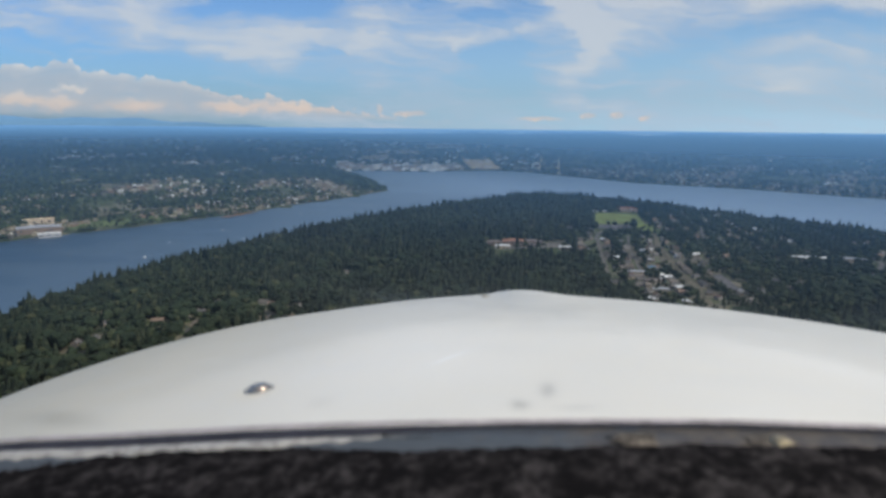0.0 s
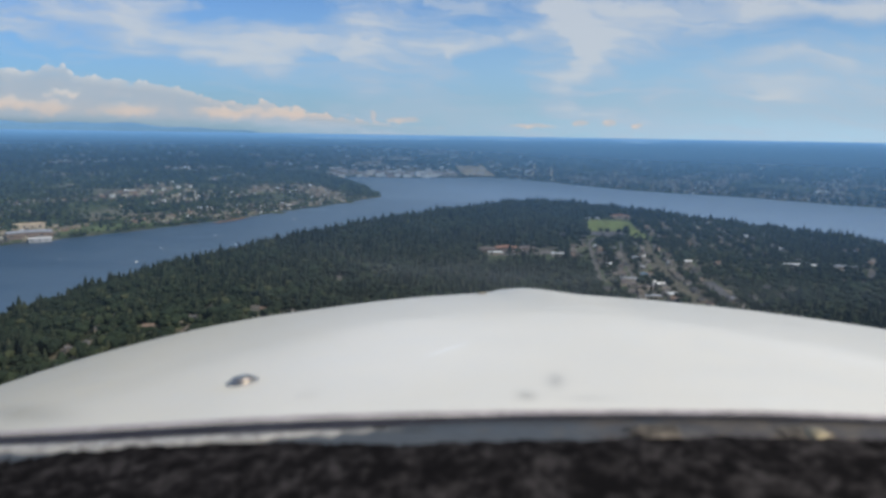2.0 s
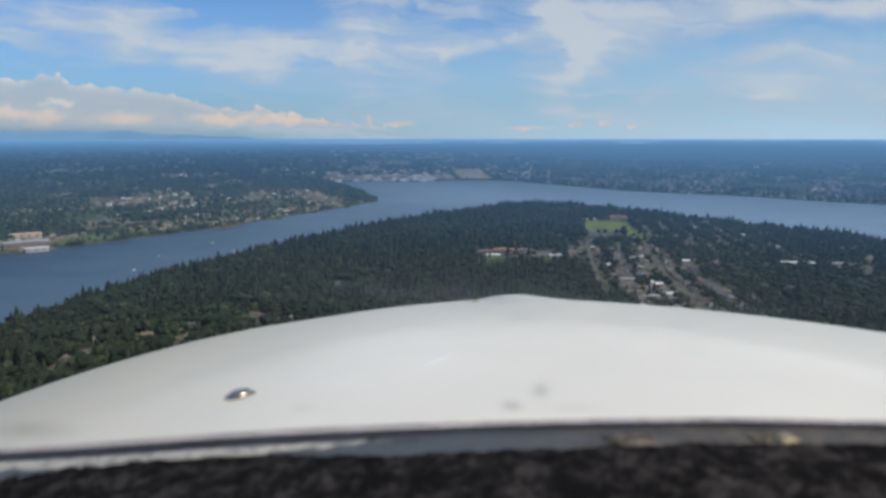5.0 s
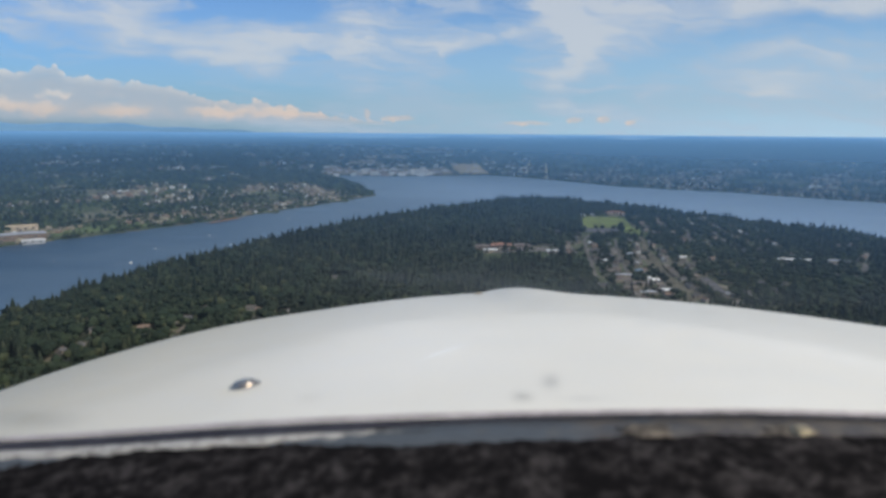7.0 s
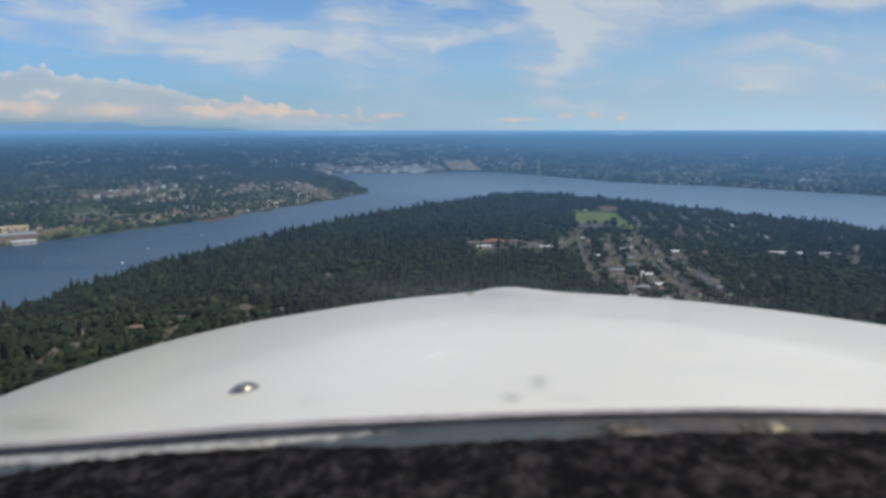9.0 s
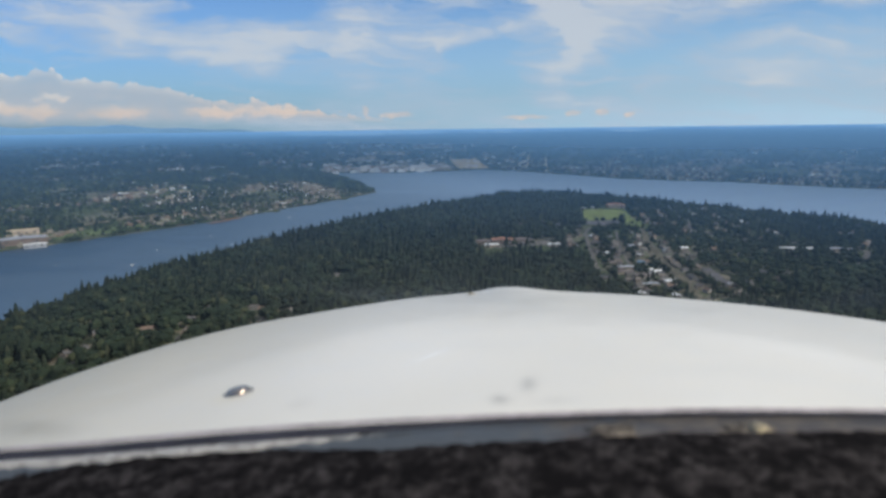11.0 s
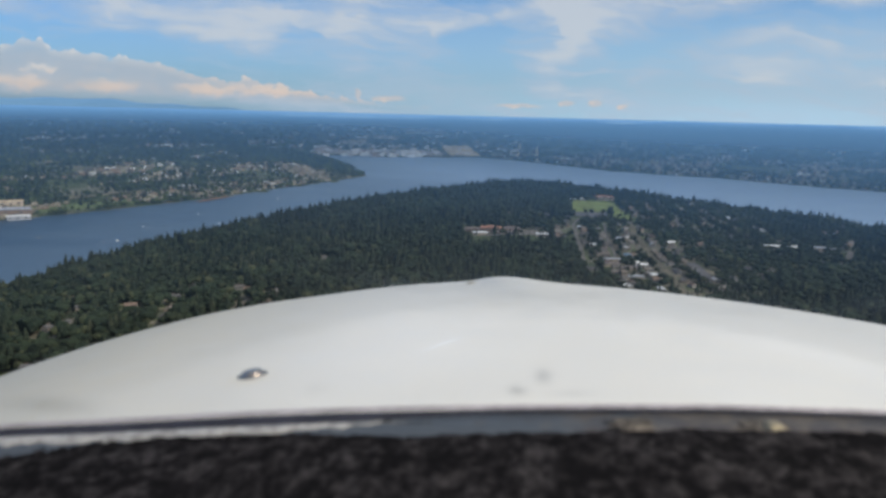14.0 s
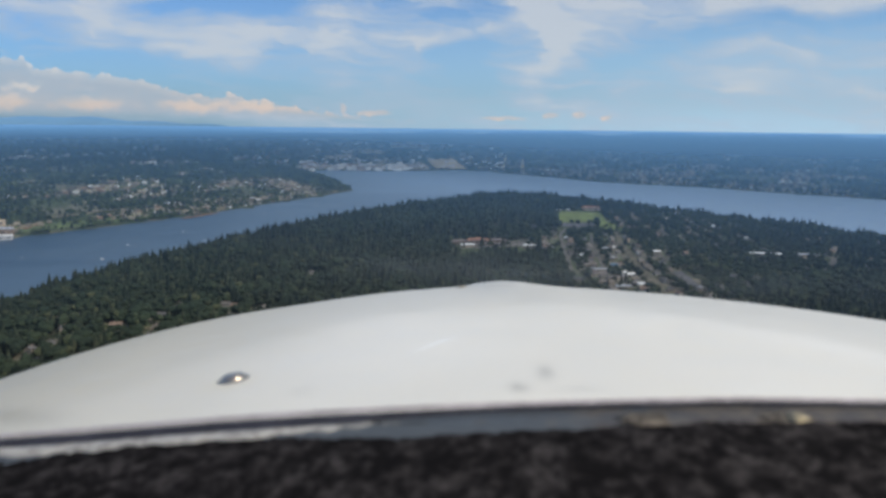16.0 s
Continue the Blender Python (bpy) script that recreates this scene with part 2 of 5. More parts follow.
m, t, b = material("land", 0.95, 0.0, 0.1)
p = object_xyz(t)
woods = mix(t, ramp(t, cloud_noise(t, p, 0.02, 6.0, 0.65), [(0.35, 0.0), (0.62, 1.0)]), (0.026, 0.038, 0.022), (0.066, 0.085, 0.036))
yards = mix(t, ramp(t, cloud_noise(t, p, 0.05, 5.0, 0.7), [(0.4, 0.0), (0.6, 1.0)]), (0.085, 0.100, 0.055), (0.24, 0.21, 0.165))
link_in(t, b.inputs["Base Color"], mix(t, ramp(t, cloud_noise(t, p, 0.0045, 5.0, 0.7), [(0.48, 0.0), (0.60, 0.85)]), woods, yards))
relief(t, b, cloud_noise(t, p, 0.06, 5.0, 0.7), 0.8, 6.0)
M_LAND = m

m, t, b = material("water", 0.22, 0.0, 0.4)
b.inputs["IOR"].default_value = 1.36
p = object_xyz(t)
stretch = t.nodes.new("ShaderNodeMapping")
t.links.new(p, stretch.inputs[0])
stretch.inputs["Scale"].default_value = (0.4, 1.0, 1.0)
wind = cloud_noise(t, stretch.outputs[0], 0.006, 4.0, 0.6)
along = t.nodes.new("ShaderNodeSeparateXYZ")
t.links.new(p, along.inputs[0])
# sky reflection painted into the colour: narrow eastern arm darker, open lake paler
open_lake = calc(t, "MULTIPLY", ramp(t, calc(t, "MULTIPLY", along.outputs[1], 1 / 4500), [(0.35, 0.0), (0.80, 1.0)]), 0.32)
sky_sheen = ramp(t, calc(t, "ADD", open_lake, calc(t, "MULTIPLY_ADD", along.outputs[0], 1 / 2600, calc(t, "MULTIPLY_ADD", wind, 0.24, 0.28))), [(0.05, 0.0), (0.17, 0.15), (0.30, 0.36), (0.75, 1.0)])
link_in(t, b.inputs["Base Color"], mix(t, sky_sheen, (0.018, 0.050, 0.090), (0.290, 0.402, 0.535)))
link_in(t, b.inputs["Roughness"], ramp(t, wind, [(0.35, 0.36), (0.7, 0.48)]))
relief(t, b, cloud_noise(t, stretch.outputs[0], 0.25, 5.0, 0.65), 0.03, 0.6)
M_WATER = m

# haze imitated by a blue tint that grows more opaque with distance
m, t, b = material("haze", 1.0, 0.0, 0.0)
flat = t.nodes.new("ShaderNodeBsdfDiffuse")
clear_bsdf = t.nodes.new("ShaderNodeBsdfTransparent")
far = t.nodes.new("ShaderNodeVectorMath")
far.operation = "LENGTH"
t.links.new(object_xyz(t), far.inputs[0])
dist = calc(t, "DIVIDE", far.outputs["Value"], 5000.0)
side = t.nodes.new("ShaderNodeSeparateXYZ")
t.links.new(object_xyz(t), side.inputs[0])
west = ramp(t, calc(t, "MULTIPLY_ADD", side.outputs[0], 1 / 5000, 0.5), [(0.30, 0.71), (0.70, 1.12)])   # denser to the west, standing in for glow towards the sun
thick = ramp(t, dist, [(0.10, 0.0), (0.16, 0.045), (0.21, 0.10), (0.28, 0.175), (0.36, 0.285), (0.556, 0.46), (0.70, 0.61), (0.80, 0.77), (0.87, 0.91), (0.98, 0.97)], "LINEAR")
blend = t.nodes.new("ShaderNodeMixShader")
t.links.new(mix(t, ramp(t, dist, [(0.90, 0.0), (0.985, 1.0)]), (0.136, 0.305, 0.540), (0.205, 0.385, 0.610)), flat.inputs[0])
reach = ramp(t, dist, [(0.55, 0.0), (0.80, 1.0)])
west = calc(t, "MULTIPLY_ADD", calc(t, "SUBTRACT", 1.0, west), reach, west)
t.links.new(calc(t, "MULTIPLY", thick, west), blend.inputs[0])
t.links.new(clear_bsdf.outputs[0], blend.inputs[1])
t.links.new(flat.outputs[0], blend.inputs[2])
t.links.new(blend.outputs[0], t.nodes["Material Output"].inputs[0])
M_HAZE = m

# blue of the haze painted into the mountains' own colour
M_MOUNTAIN = plain("hazed_mountain", (0.155, 0.295, 0.455), 1.0, grain=0.04, scale=0.004, spec=0.0)
M_GRASS = plain("mown_grass", (0.165, 0.205, 0.055), 0.95, grain=0.35, scale=0.03)
M_SHORE_GRASS = plain("shore_grass", (0.115, 0.150, 0.055), 0.95, grain=0.5, scale=0.03)
M_ROAD = plain("asphalt", (0.135, 0.124, 0.108), 0.9, grain=0.3, scale=0.05)
M_EARTH = plain("bare_earth", (0.112, 0.100, 0.070), 0.95, grain=0.45, scale=0.02)
M_OLIVE = plain("dry_olive_ground", (0.098, 0.112, 0.058), 0.95, grain=0.5, scale=0.03)
M_TRACK = plain("pale_tan_earth", (0.245, 0.195, 0.125), 0.95, grain=0.45, scale=0.02)
M_PALE = plain("pale_works_ground", (0.48, 0.42, 0.33), 0.95, grain=0.4, scale=0.015)
M_REDBANK = plain("reddish_bank_earth", (0.30, 0.175, 0.105), 0.95, grain=0.45, scale=0.03)
M_LOT = plain("weathered_asphalt", (0.108, 0.104, 0.110), 0.9, grain=0.3, scale=0.05)
M_SAND = plain("pale_gravel", (0.86, 0.63, 0.40), 0.95, grain=0.55, scale=0.01)


def paint_choice(name, stops, randomness, rough=0.7):
    m, t, b = material(name, rough, 0.0, 0.25)
    base = ramp(t, randomness(t), stops, "CONSTANT")
    dirt = ramp(t, cloud_noise(t, object_xyz(t), 0.9, 4.0), [(0.3, 0.78), (0.65, 1.0)])
    n = t.nodes.new("ShaderNodeVectorMath")
    n.operation = "MULTIPLY"
    t.links.new(base, n.inputs[0])
    t.links.new(dirt, n.inputs[1])
    t.links.new(n.outputs[0], b.inputs["Base Color"])
    return m


WALLS = [(0.0, (0.22, 0.205, 0.175)), (0.25, (0.17, 0.145, 0.12)), (0.5, (0.31, 0.29, 0.26)), (0.7, (0.22, 0.21, 0.195)), (0.85, (0.34, 0.285, 0.225))]
ROOFS = [(0.0, (0.12, 0.11, 0.10)), (0.3, (0.165, 0.14, 0.115)), (0.5, (0.11, 0.105, 0.105)), (0.65, (0.19, 0.175, 0.16)), (0.8, (0.20, 0.14, 0.11)), (0.95, (0.46, 0.45, 0.43))]
M_WALL = paint_choice("house_paint", WALLS, object_random)
M_ROOF = paint_choice("shingle_roof", ROOFS, object_random, 0.9)
M_TOWN = paint_choice("town_mixed", [(0.0, (0.165, 0.150, 0.120)), (0.25, (0.255, 0.215, 0.150)), (0.48, (0.10, 0.095, 0.085)),
                                     (0.66, (0.34, 0.295, 0.215)), (0.84, (0.23, 0.155, 0.110)), (0.93, (0.60, 0.58, 0.53))], island_random, 0.9)
M_SUBURB = paint_choice("suburb_mixed", [(0.0, (0.24, 0.23, 0.20)), (0.25, (0.34, 0.32, 0.28)), (0.45, (0.17, 0.16, 0.15)),
                                         (0.68, (0.38, 0.35, 0.30)), (0.82, (0.30, 0.23, 0.18)), (0.95, (0.70, 0.69, 0.66))], island_random, 0.9)
M_SHED = paint_choice("shed_mixed", [(0.0, (0.84, 0.83, 0.80)), (0.35, (0.45, 0.42, 0.38)), (0.55, (0.88, 0.87, 0.85)), (0.8, (0.35, 0.28, 0.24))], island_random, 0.8)
M_WHITE = plain("white_roof_sheet", (0.72, 0.72, 0.70), 0.6, grain=0.15, scale=0.08)
M_GREYROOF = plain("grey_metal_roof", (0.36, 0.37, 0.39), 0.55, grain=0.2, scale=0.08)
M_ORANGE = plain("orange_tile_roof", (0.38, 0.19, 0.125), 0.85, grain=0.3, scale=0.1)
M_BROWNROOF = plain("brown_felt_roof", (0.19, 0.155, 0.14), 0.9, grain=0.3, scale=0.1)
M_BLUEROOF = plain("blue_metal_roof", (0.10, 0.19, 0.27), 0.6, grain=0.2, scale=0.1)
M_TANWALL = plain("tan_wall", (0.45, 0.37, 0.28), 0.85, grain=0.2, scale=0.1)
M_BROWN = plain("brown_brick_wall", (0.20, 0.15, 0.12), 0.9, grain=0.25, scale=0.1)
M_GLASSDARK = plain("dark_glazing", (0.05, 0.06, 0.07), 0.15, grain=0.1, scale=0.2, spec=0.5)
M_HULL = plain("white_gelcoat", (0.80, 0.80, 0.78), 0.35, grain=0.06)
M_SAIL = plain("white_sailcloth", (0.78, 0.77, 0.74), 0.9, grain=0.08)
M_WAKE = plain("wake_foam", (0.34, 0.40, 0.46), 0.9, grain=0.3, scale=0.3)


# ---- mesh helpers ----
def part(name, bm, mat, parent=None, label=""):
    me = bpy.data.meshes.new(name)
    bm.to_mesh(me)
    bm.free()
    me.materials.append(mat)
    ob = new(name, me)
    ob.parent = parent
    return tagged(ob, label)


def sheet(name, verts, faces, mat, smooth=False):
    """One mesh object from arrays of corners and of triangles or quads."""
    verts = np.asarray(verts, dtype=np.float32)
    faces = np.asarray(faces, dtype=np.int32)
    k = faces.shape[1]
    me = bpy.data.meshes.new(name)
    me.vertices.add(len(verts))
    me.vertices.foreach_set("co", verts.ravel())
    me.loops.add(faces.size)
    me.loops.foreach_set("vertex_index", faces.ravel())
    me.polygons.add(len(faces))
    me.polygons.foreach_set("loop_start", np.arange(0, faces.size, k, dtype=np.int32))
    me.polygons.foreach_set("loop_total", np.full(len(faces), k, dtype=np.int32))
    me.update(calc_edges=True)
    me.polygons.foreach_set("use_smooth", np.full(len(faces), smooth))
    me.materials.append(mat)
    return new(name, me)


def grid_faces(rows, cols, wrap=False):
    i, j = np.meshgrid(np.arange(rows - 1), np.arange(cols if wrap else cols - 1), indexing="ij")
    j2 = (j + 1) % cols
    return np.stack([i * cols + j, i * cols + j2, (i + 1) * cols + j2, (i + 1) * cols + j], -1).reshape(-1, 4)


def box(bm, x0, y0, z0, x1, y1, z1):
    c = [bm.verts.new((x, y, z)) for z in (z0, z1) for y in (y0, y1) for x in (x0, x1)]
    for f in ((0, 2, 3, 1), (4, 5, 7, 6), (0, 1, 5, 4), (2, 6, 7, 3), (0, 4, 6, 2), (1, 3, 7, 5)):
        bm.faces.new([c[i] for i in f])
    return c


# ---- the lie of the land ----
rng = np.random.default_rng(7)
LAKE = np.array([(-954, 1392), (-806, 1582), (-623, 1864), (-519, 2097), (-380, 2357), (-268, 2616), (-300, 2720), (-380, 2997),
                 (-562, 3489), (-614, 3807), (-284, 3765), (20, 3830), (230, 3930), (372, 3840), (633, 3472), (844, 3141), (1059, 2985),
                 (1267, 2871), (1420, 2689), (1663, 2466), (2500, 1700), (3000, 0), (2600, -2500), (-1800, -2500), (-1700, 0),
                 (-1200, 1000)], dtype=float)


def smooth(a, b, x):
    k = np.clip((x - a) / (b - a), 0, 1)
    return k * k * (3 - 2 * k)


def shore_distance(x, y):
    """Metres inland from the lake's outer shore; negative over the lake."""
    best = np.full(np.shape(x), 1e9)
    inside = np.zeros(np.shape(x), dtype=bool)
    for (ax, ay), (bx, by) in zip(LAKE, np.roll(LAKE, -1, axis=0)):
        k = np.clip(((x - ax) * (bx - ax) + (y - ay) * (by - ay)) / ((bx - ax) ** 2 + (by - ay) ** 2), 0, 1)
        best = np.minimum(best, np.hypot(x - ax - k * (bx - ax), y - ay - k * (by - ay)))
        inside ^= ((ay > y) != (by > y)) & (x < (bx - ax) * (y - ay) / (by - ay + 1e-9) + ax)
    return np.where(inside, -best, best)


def waves(x, y):
    """A gentle unevenness between -1 and 1."""
    return (np.sin(x * 0.0061 + 1.3) * np.sin(y * 0.0053 + 0.4) + 0.6 * np.sin(x * 0.0137 + y * 0.009)
            + 0.4 * np.sin(y * 0.021 - x * 0.012 + 2.0)) / 2.0


def island_rim(x, y):
    """1 on the island's brow, less inside, more on its slopes."""
    dx, dy = x - 297, y - 952
    m = np.abs(dy - dx * 0.0225) / 1121
    n = np.abs(dx + dy * 0.0225) / 719
    s = (m ** 1.283 + n ** 1.283) ** (1 / 1.283)
    s = s / (1 + 0.121 * np.exp(-((y - 640) / 220) ** 2) * (x < 250))
    return s + 0.012 * waves(x * 4, y * 4)


def height(x, y):
    x, y = np.asarray(x, dtype=float), np.asarray(y, dtype=float)
    d = shore_distance(x, y)
    r = np.hypot(x, y)
    inland = np.clip(d, 0, None)
    land = 1.5 + 34 * (1 - np.exp(-inland / 330)) + 7 * waves(x, y) * smooth(60, 500, inland)
    # far land raised to meet the horizon in the camera's view
    land = land + (172 + 5 * np.sin(x * 0.0031 + 1.0) + 3 * np.sin(x * 0.0083)) * smooth(3850, 5000, r) ** 1.05 * smooth(0, 500, inland)
    land = land + 12 * smooth(300, 1200, inland) * (x > 500)
    land = land + 16 * np.exp(-((r - 3560 + 0.05 * x) / 150) ** 2) * smooth(300, 700, x) * smooth(80, 300, inland)
    land = land + 34 * np.exp(-((x + 1020) / 230) ** 2 - ((y - 2290) / 130) ** 2)
    land = land + 26 * np.exp(-((x + 640) / 200) ** 2 - ((y - 2430) / 330) ** 2) * smooth(10, 250, inland)
    land = land + (26 * np.exp(-((x + 2000) / 700) ** 2 - ((y - 3500) / 220) ** 2) + 22 * np.exp(-((x - 1500) / 500) ** 2 - ((y - 3450) / 160) ** 2)) * smooth(50, 400, inland)
    land = np.where(d > 0, land, np.maximum(-6, d * 0.15))
    s = island_rim(x, y)
    isle = 45 * (1 - smooth(0.90, 1.22, s)) + 5 * waves(x * 1.7, y * 1.7) * (1 - smooth(0.8, 1.1, s)) - 4 * smooth(1.15, 1.3, s)
    return np.where(s < 1.3, np.maximum(isle, land if np.ndim(land) == 0 else np.where(d > 0, land, -6)), land)


AZ = np.radians(np.concatenate([np.arange(-45, 45, 0.22), np.arange(45, 315, 1.5)]))
RAD = np.concatenate([[8.0], np.geomspace(60, 4975, 230)])
rr, aa = np.meshgrid(RAD, AZ, indexing="ij")
gx, gy = rr * np.sin(aa), rr * np.cos(aa)
ground = sheet("ground", np.stack([gx, gy, height(gx, gy)], -1).reshape(-1, 3), grid_faces(len(RAD), len(AZ), True)[:, ::-1], M_LAND, True)
tagged(ground, "wooded land round the lake, far hills raised to fit the camera's horizon", "ground", kind="structure")

ring = np.concatenate([[0.5], np.geomspace(80, 4600, 30)])
wr, wa = np.meshgrid(ring, np.radians(np.arange(0, 360, 3.0)), indexing="ij")
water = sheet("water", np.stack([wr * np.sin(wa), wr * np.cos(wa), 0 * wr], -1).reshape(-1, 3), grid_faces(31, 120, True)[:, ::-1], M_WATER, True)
tagged(water, "blue-grey rippled lake water with sky reflection painted in paler", "water", kind="structure")

# tinted see-through sheet standing in for thin summer haze over the far country
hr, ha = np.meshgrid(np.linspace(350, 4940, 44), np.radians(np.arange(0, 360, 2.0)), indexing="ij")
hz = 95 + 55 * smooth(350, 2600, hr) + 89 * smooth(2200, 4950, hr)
haze = sheet("haze_sheet", np.stack([hr * np.sin(ha), hr * np.cos(ha), hz], -1).reshape(-1, 3), grid_faces(44, 180, True)[:, ::-1], M_HAZE, True)
tagged(haze, "blue tinted sheet standing in for haze over the far country", "haze", kind="structure")

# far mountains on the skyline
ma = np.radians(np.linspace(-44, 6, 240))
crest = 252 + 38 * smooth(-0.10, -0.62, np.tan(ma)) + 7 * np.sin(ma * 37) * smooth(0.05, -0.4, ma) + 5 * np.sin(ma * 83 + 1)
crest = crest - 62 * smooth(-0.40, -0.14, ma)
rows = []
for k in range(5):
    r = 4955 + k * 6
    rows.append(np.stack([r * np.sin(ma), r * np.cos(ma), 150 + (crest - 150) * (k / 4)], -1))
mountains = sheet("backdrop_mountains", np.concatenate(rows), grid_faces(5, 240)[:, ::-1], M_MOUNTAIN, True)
tagged(mountains, "mountain range far off on the skyline, painted pale blue with haze", "mountains", kind="structure")

# ---- the aircraft's nose ----
m, t, b = material("white_aircraft_paint", 0.4, 0.0, 0.25)
p = object_xyz(t)
tone = mix(t, ramp(t, cloud_noise(t, p, 2.5, 4.0), [(0.35, 0.0), (0.65, 1.0)]), (0.770, 0.737, 0.668), (0.817, 0.787, 0.727))
grime = ramp(t, cloud_noise(t, p, 9.0, 6.0, 0.7), [(0.62, 0.0), (0.82, 0.35)])
tone = mix(t, grime, tone, (0.42, 0.40, 0.36))
axes = t.nodes.new("ShaderNodeSeparateXYZ")
t.links.new(p, axes.inputs[0])
blur = calc(t, "MULTIPLY_ADD", cloud_noise(t, p, 60.0, 3.0), 0.9, 0.45)
for sx0, sy0, su, sv, lean, gain in ((0.106, 0.618, 0.009, 0.026, 0.15, 0.36), (0.0736, 0.573, 0.009, 0.015, 0.0, 0.38), (-0.470, 0.700, 0.034, 0.052, -1.2, 1.1),
                                     (0.125, 0.560, 0.020, 0.010, 0.0, 0.15), (-0.13, 0.62, 0.012, 0.016, 0.0, 0.14), (0.30, 0.95, 0.010, 0.03, 0.0, 0.12)):
    spot = calc(t, "MULTIPLY", bump_of(t, axes.outputs[0], axes.outputs[1], sx0, sy0, su, sv, lean), calc(t, "MULTIPLY", blur, gain))
    tone = mix(t, spot, tone, (0.16, 0.155, 0.15))
# shade painted into the colour: the nose front greyed where it slopes away
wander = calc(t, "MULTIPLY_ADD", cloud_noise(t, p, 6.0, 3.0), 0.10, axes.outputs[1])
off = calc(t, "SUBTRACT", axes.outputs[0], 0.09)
bowl_shade = calc(t, "MULTIPLY_ADD", calc(t, "MULTIPLY", off, off), 1.7, wander)
bowl_shade = ramp(t, calc(t, "SUBTRACT", bowl_shade, 0.60), [(0.44, 0.0), (0.62, 0.75), (0.95, 1.0)])
tone = mix(t, calc(t, "MULTIPLY", bowl_shade, 0.55), tone, (0.52, 0.505, 0.46))
# port side painted dimmer for the shade there, and yellowed
port_shade = ramp(t, calc(t, "MULTIPLY_ADD", axes.outputs[0], 1.4, 0.84), [(0.02, 1.0), (0.80, 0.0)])
tone = mix(t, calc(t, "MULTIPLY", port_shade, 0.80), tone, (0.52, 0.475, 0.375))
halo = bump_of(t, axes.outputs[0], axes.outputs[1], -0.2189, 0.688, 0.022, 0.022, 0.0)
tone = mix(t, calc(t, "MULTIPLY", halo, 0.5), tone, (0.66, 0.57, 0.40))
scuff = bump_of(t, axes.outputs[0], axes.outputs[1], 0.004, 0.776, 0.005, 0.036, 0.72)
tone = mix(t, calc(t, "MULTIPLY", scuff, 0.9), tone, (0.93, 0.93, 0.92))
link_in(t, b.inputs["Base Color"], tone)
link_in(t, b.inputs["Roughness"], ramp(t, cloud_noise(t, p, 14.0, 5.0), [(0.3, 0.38), (0.7, 0.55)]))
relief(t, b, cloud_noise(t, p, 5.0, 3.0), 0.10, 0.02)
M_COWL = m
M_CHROME = plain("polished_steel", (0.46, 0.39, 0.33), 0.26, 1.0, grain=0.2, scale=60)
M_GASKET = plain("grey_rubber_gasket", (0.042, 0.042, 0.056), 0.8, grain=0.3, scale=30, spec=0.1)
m, t, b = material("worn_windscreen_channel", 0.7, 0.0, 0.3)
p = object_xyz(t)
axes = t.nodes.new("ShaderNodeSeparateXYZ")
t.links.new(p, axes.inputs[0])
worn = calc(t, "MULTIPLY_ADD", cloud_noise(t, p, 22.0, 5.0, 0.6), 1.3, calc(t, "MULTIPLY_ADD", axes.outputs[0], 2.6, -0.62))
link_in(t, b.inputs["Base Color"], mix(t, ramp(t, worn, [(0.15, 0.0), (0.65, 1.0)]), mix(t, cloud_noise(t, p, 50.0, 4.0), (0.055, 0.066, 0.080), (0.095, 0.108, 0.125)),
                                       mix(t, ramp(t, cloud_noise(t, p, 34.0, 5.0, 0.65), [(0.4, 0.0), (0.62, 1.0)]), (0.070, 0.064, 0.065), (0.140, 0.116, 0.092))))
M_CHANNEL = m
m, t, b = material("chipped_white_paint", 0.7, 0.0, 0.3)
p = object_xyz(t)
axes = t.nodes.new("ShaderNodeSeparateXYZ")
t.links.new(p, axes.inputs[0])
left_on = calc(t, "MULTIPLY_ADD", cloud_noise(t, p, 36.0, 5.0, 0.65), 0.9, calc(t, "MULTIPLY", axes.outputs[0], -3.9))
chips = mix(t, ramp(t, cloud_noise(t, p, 90.0, 4.0), [(0.35, 0.0), (0.6, 1.0)]), (0.27, 0.255, 0.24), (0.46, 0.44, 0.41))
link_in(t, b.inputs["Base Color"], mix(t, ramp(t, left_on, [(0.50, 0.0), (0.85, 1.0)]), (0.062, 0.072, 0.086), chips))
M_CHIPPED = m
M_SEALANT = plain("tan_sealant", (0.135, 0.112, 0.088), 0.8, grain=0.8, scale=45)
M_LIP = plain("mauve_grey_lip", (0.42, 0.38, 0.40), 0.6, grain=0.3, scale=30)
M_BRASS = plain("pale_brass", (0.36, 0.30, 0.20), 0.5, 0.3, grain=0.3, scale=60)
m, t, b = material("black_glareshield_felt", 1.0, 0.0, 0.0)
p = object_xyz(t)
nap = calc(t, "MULTIPLY_ADD", cloud_noise(t, p, 38.0, 5.0, 0.7), 0.65, calc(t, "MULTIPLY", cloud_noise(t, p, 140.0, 3.0), 0.35))
link_in(t, b.inputs["Base Color"], mix(t, ramp(t, nap, [(0.44, 0.0), (0.66, 1.0)]), (0.0095, 0.0090, 0.0095), (0.058, 0.052, 0.052)))
M_FELT = m

aircraft = new("light_aircraft")
aircraft.location = (0, 0, EYE)
tagged(aircraft, "white light aircraft nose seen over its black glareshield", "aircraft")

CX, CS = 0.1356, 1.8                    # centre line, and the size that the section is drawn at


def cowl_width(y):
    return 0.62 - 0.4312 * (y - 0.66) ** 2


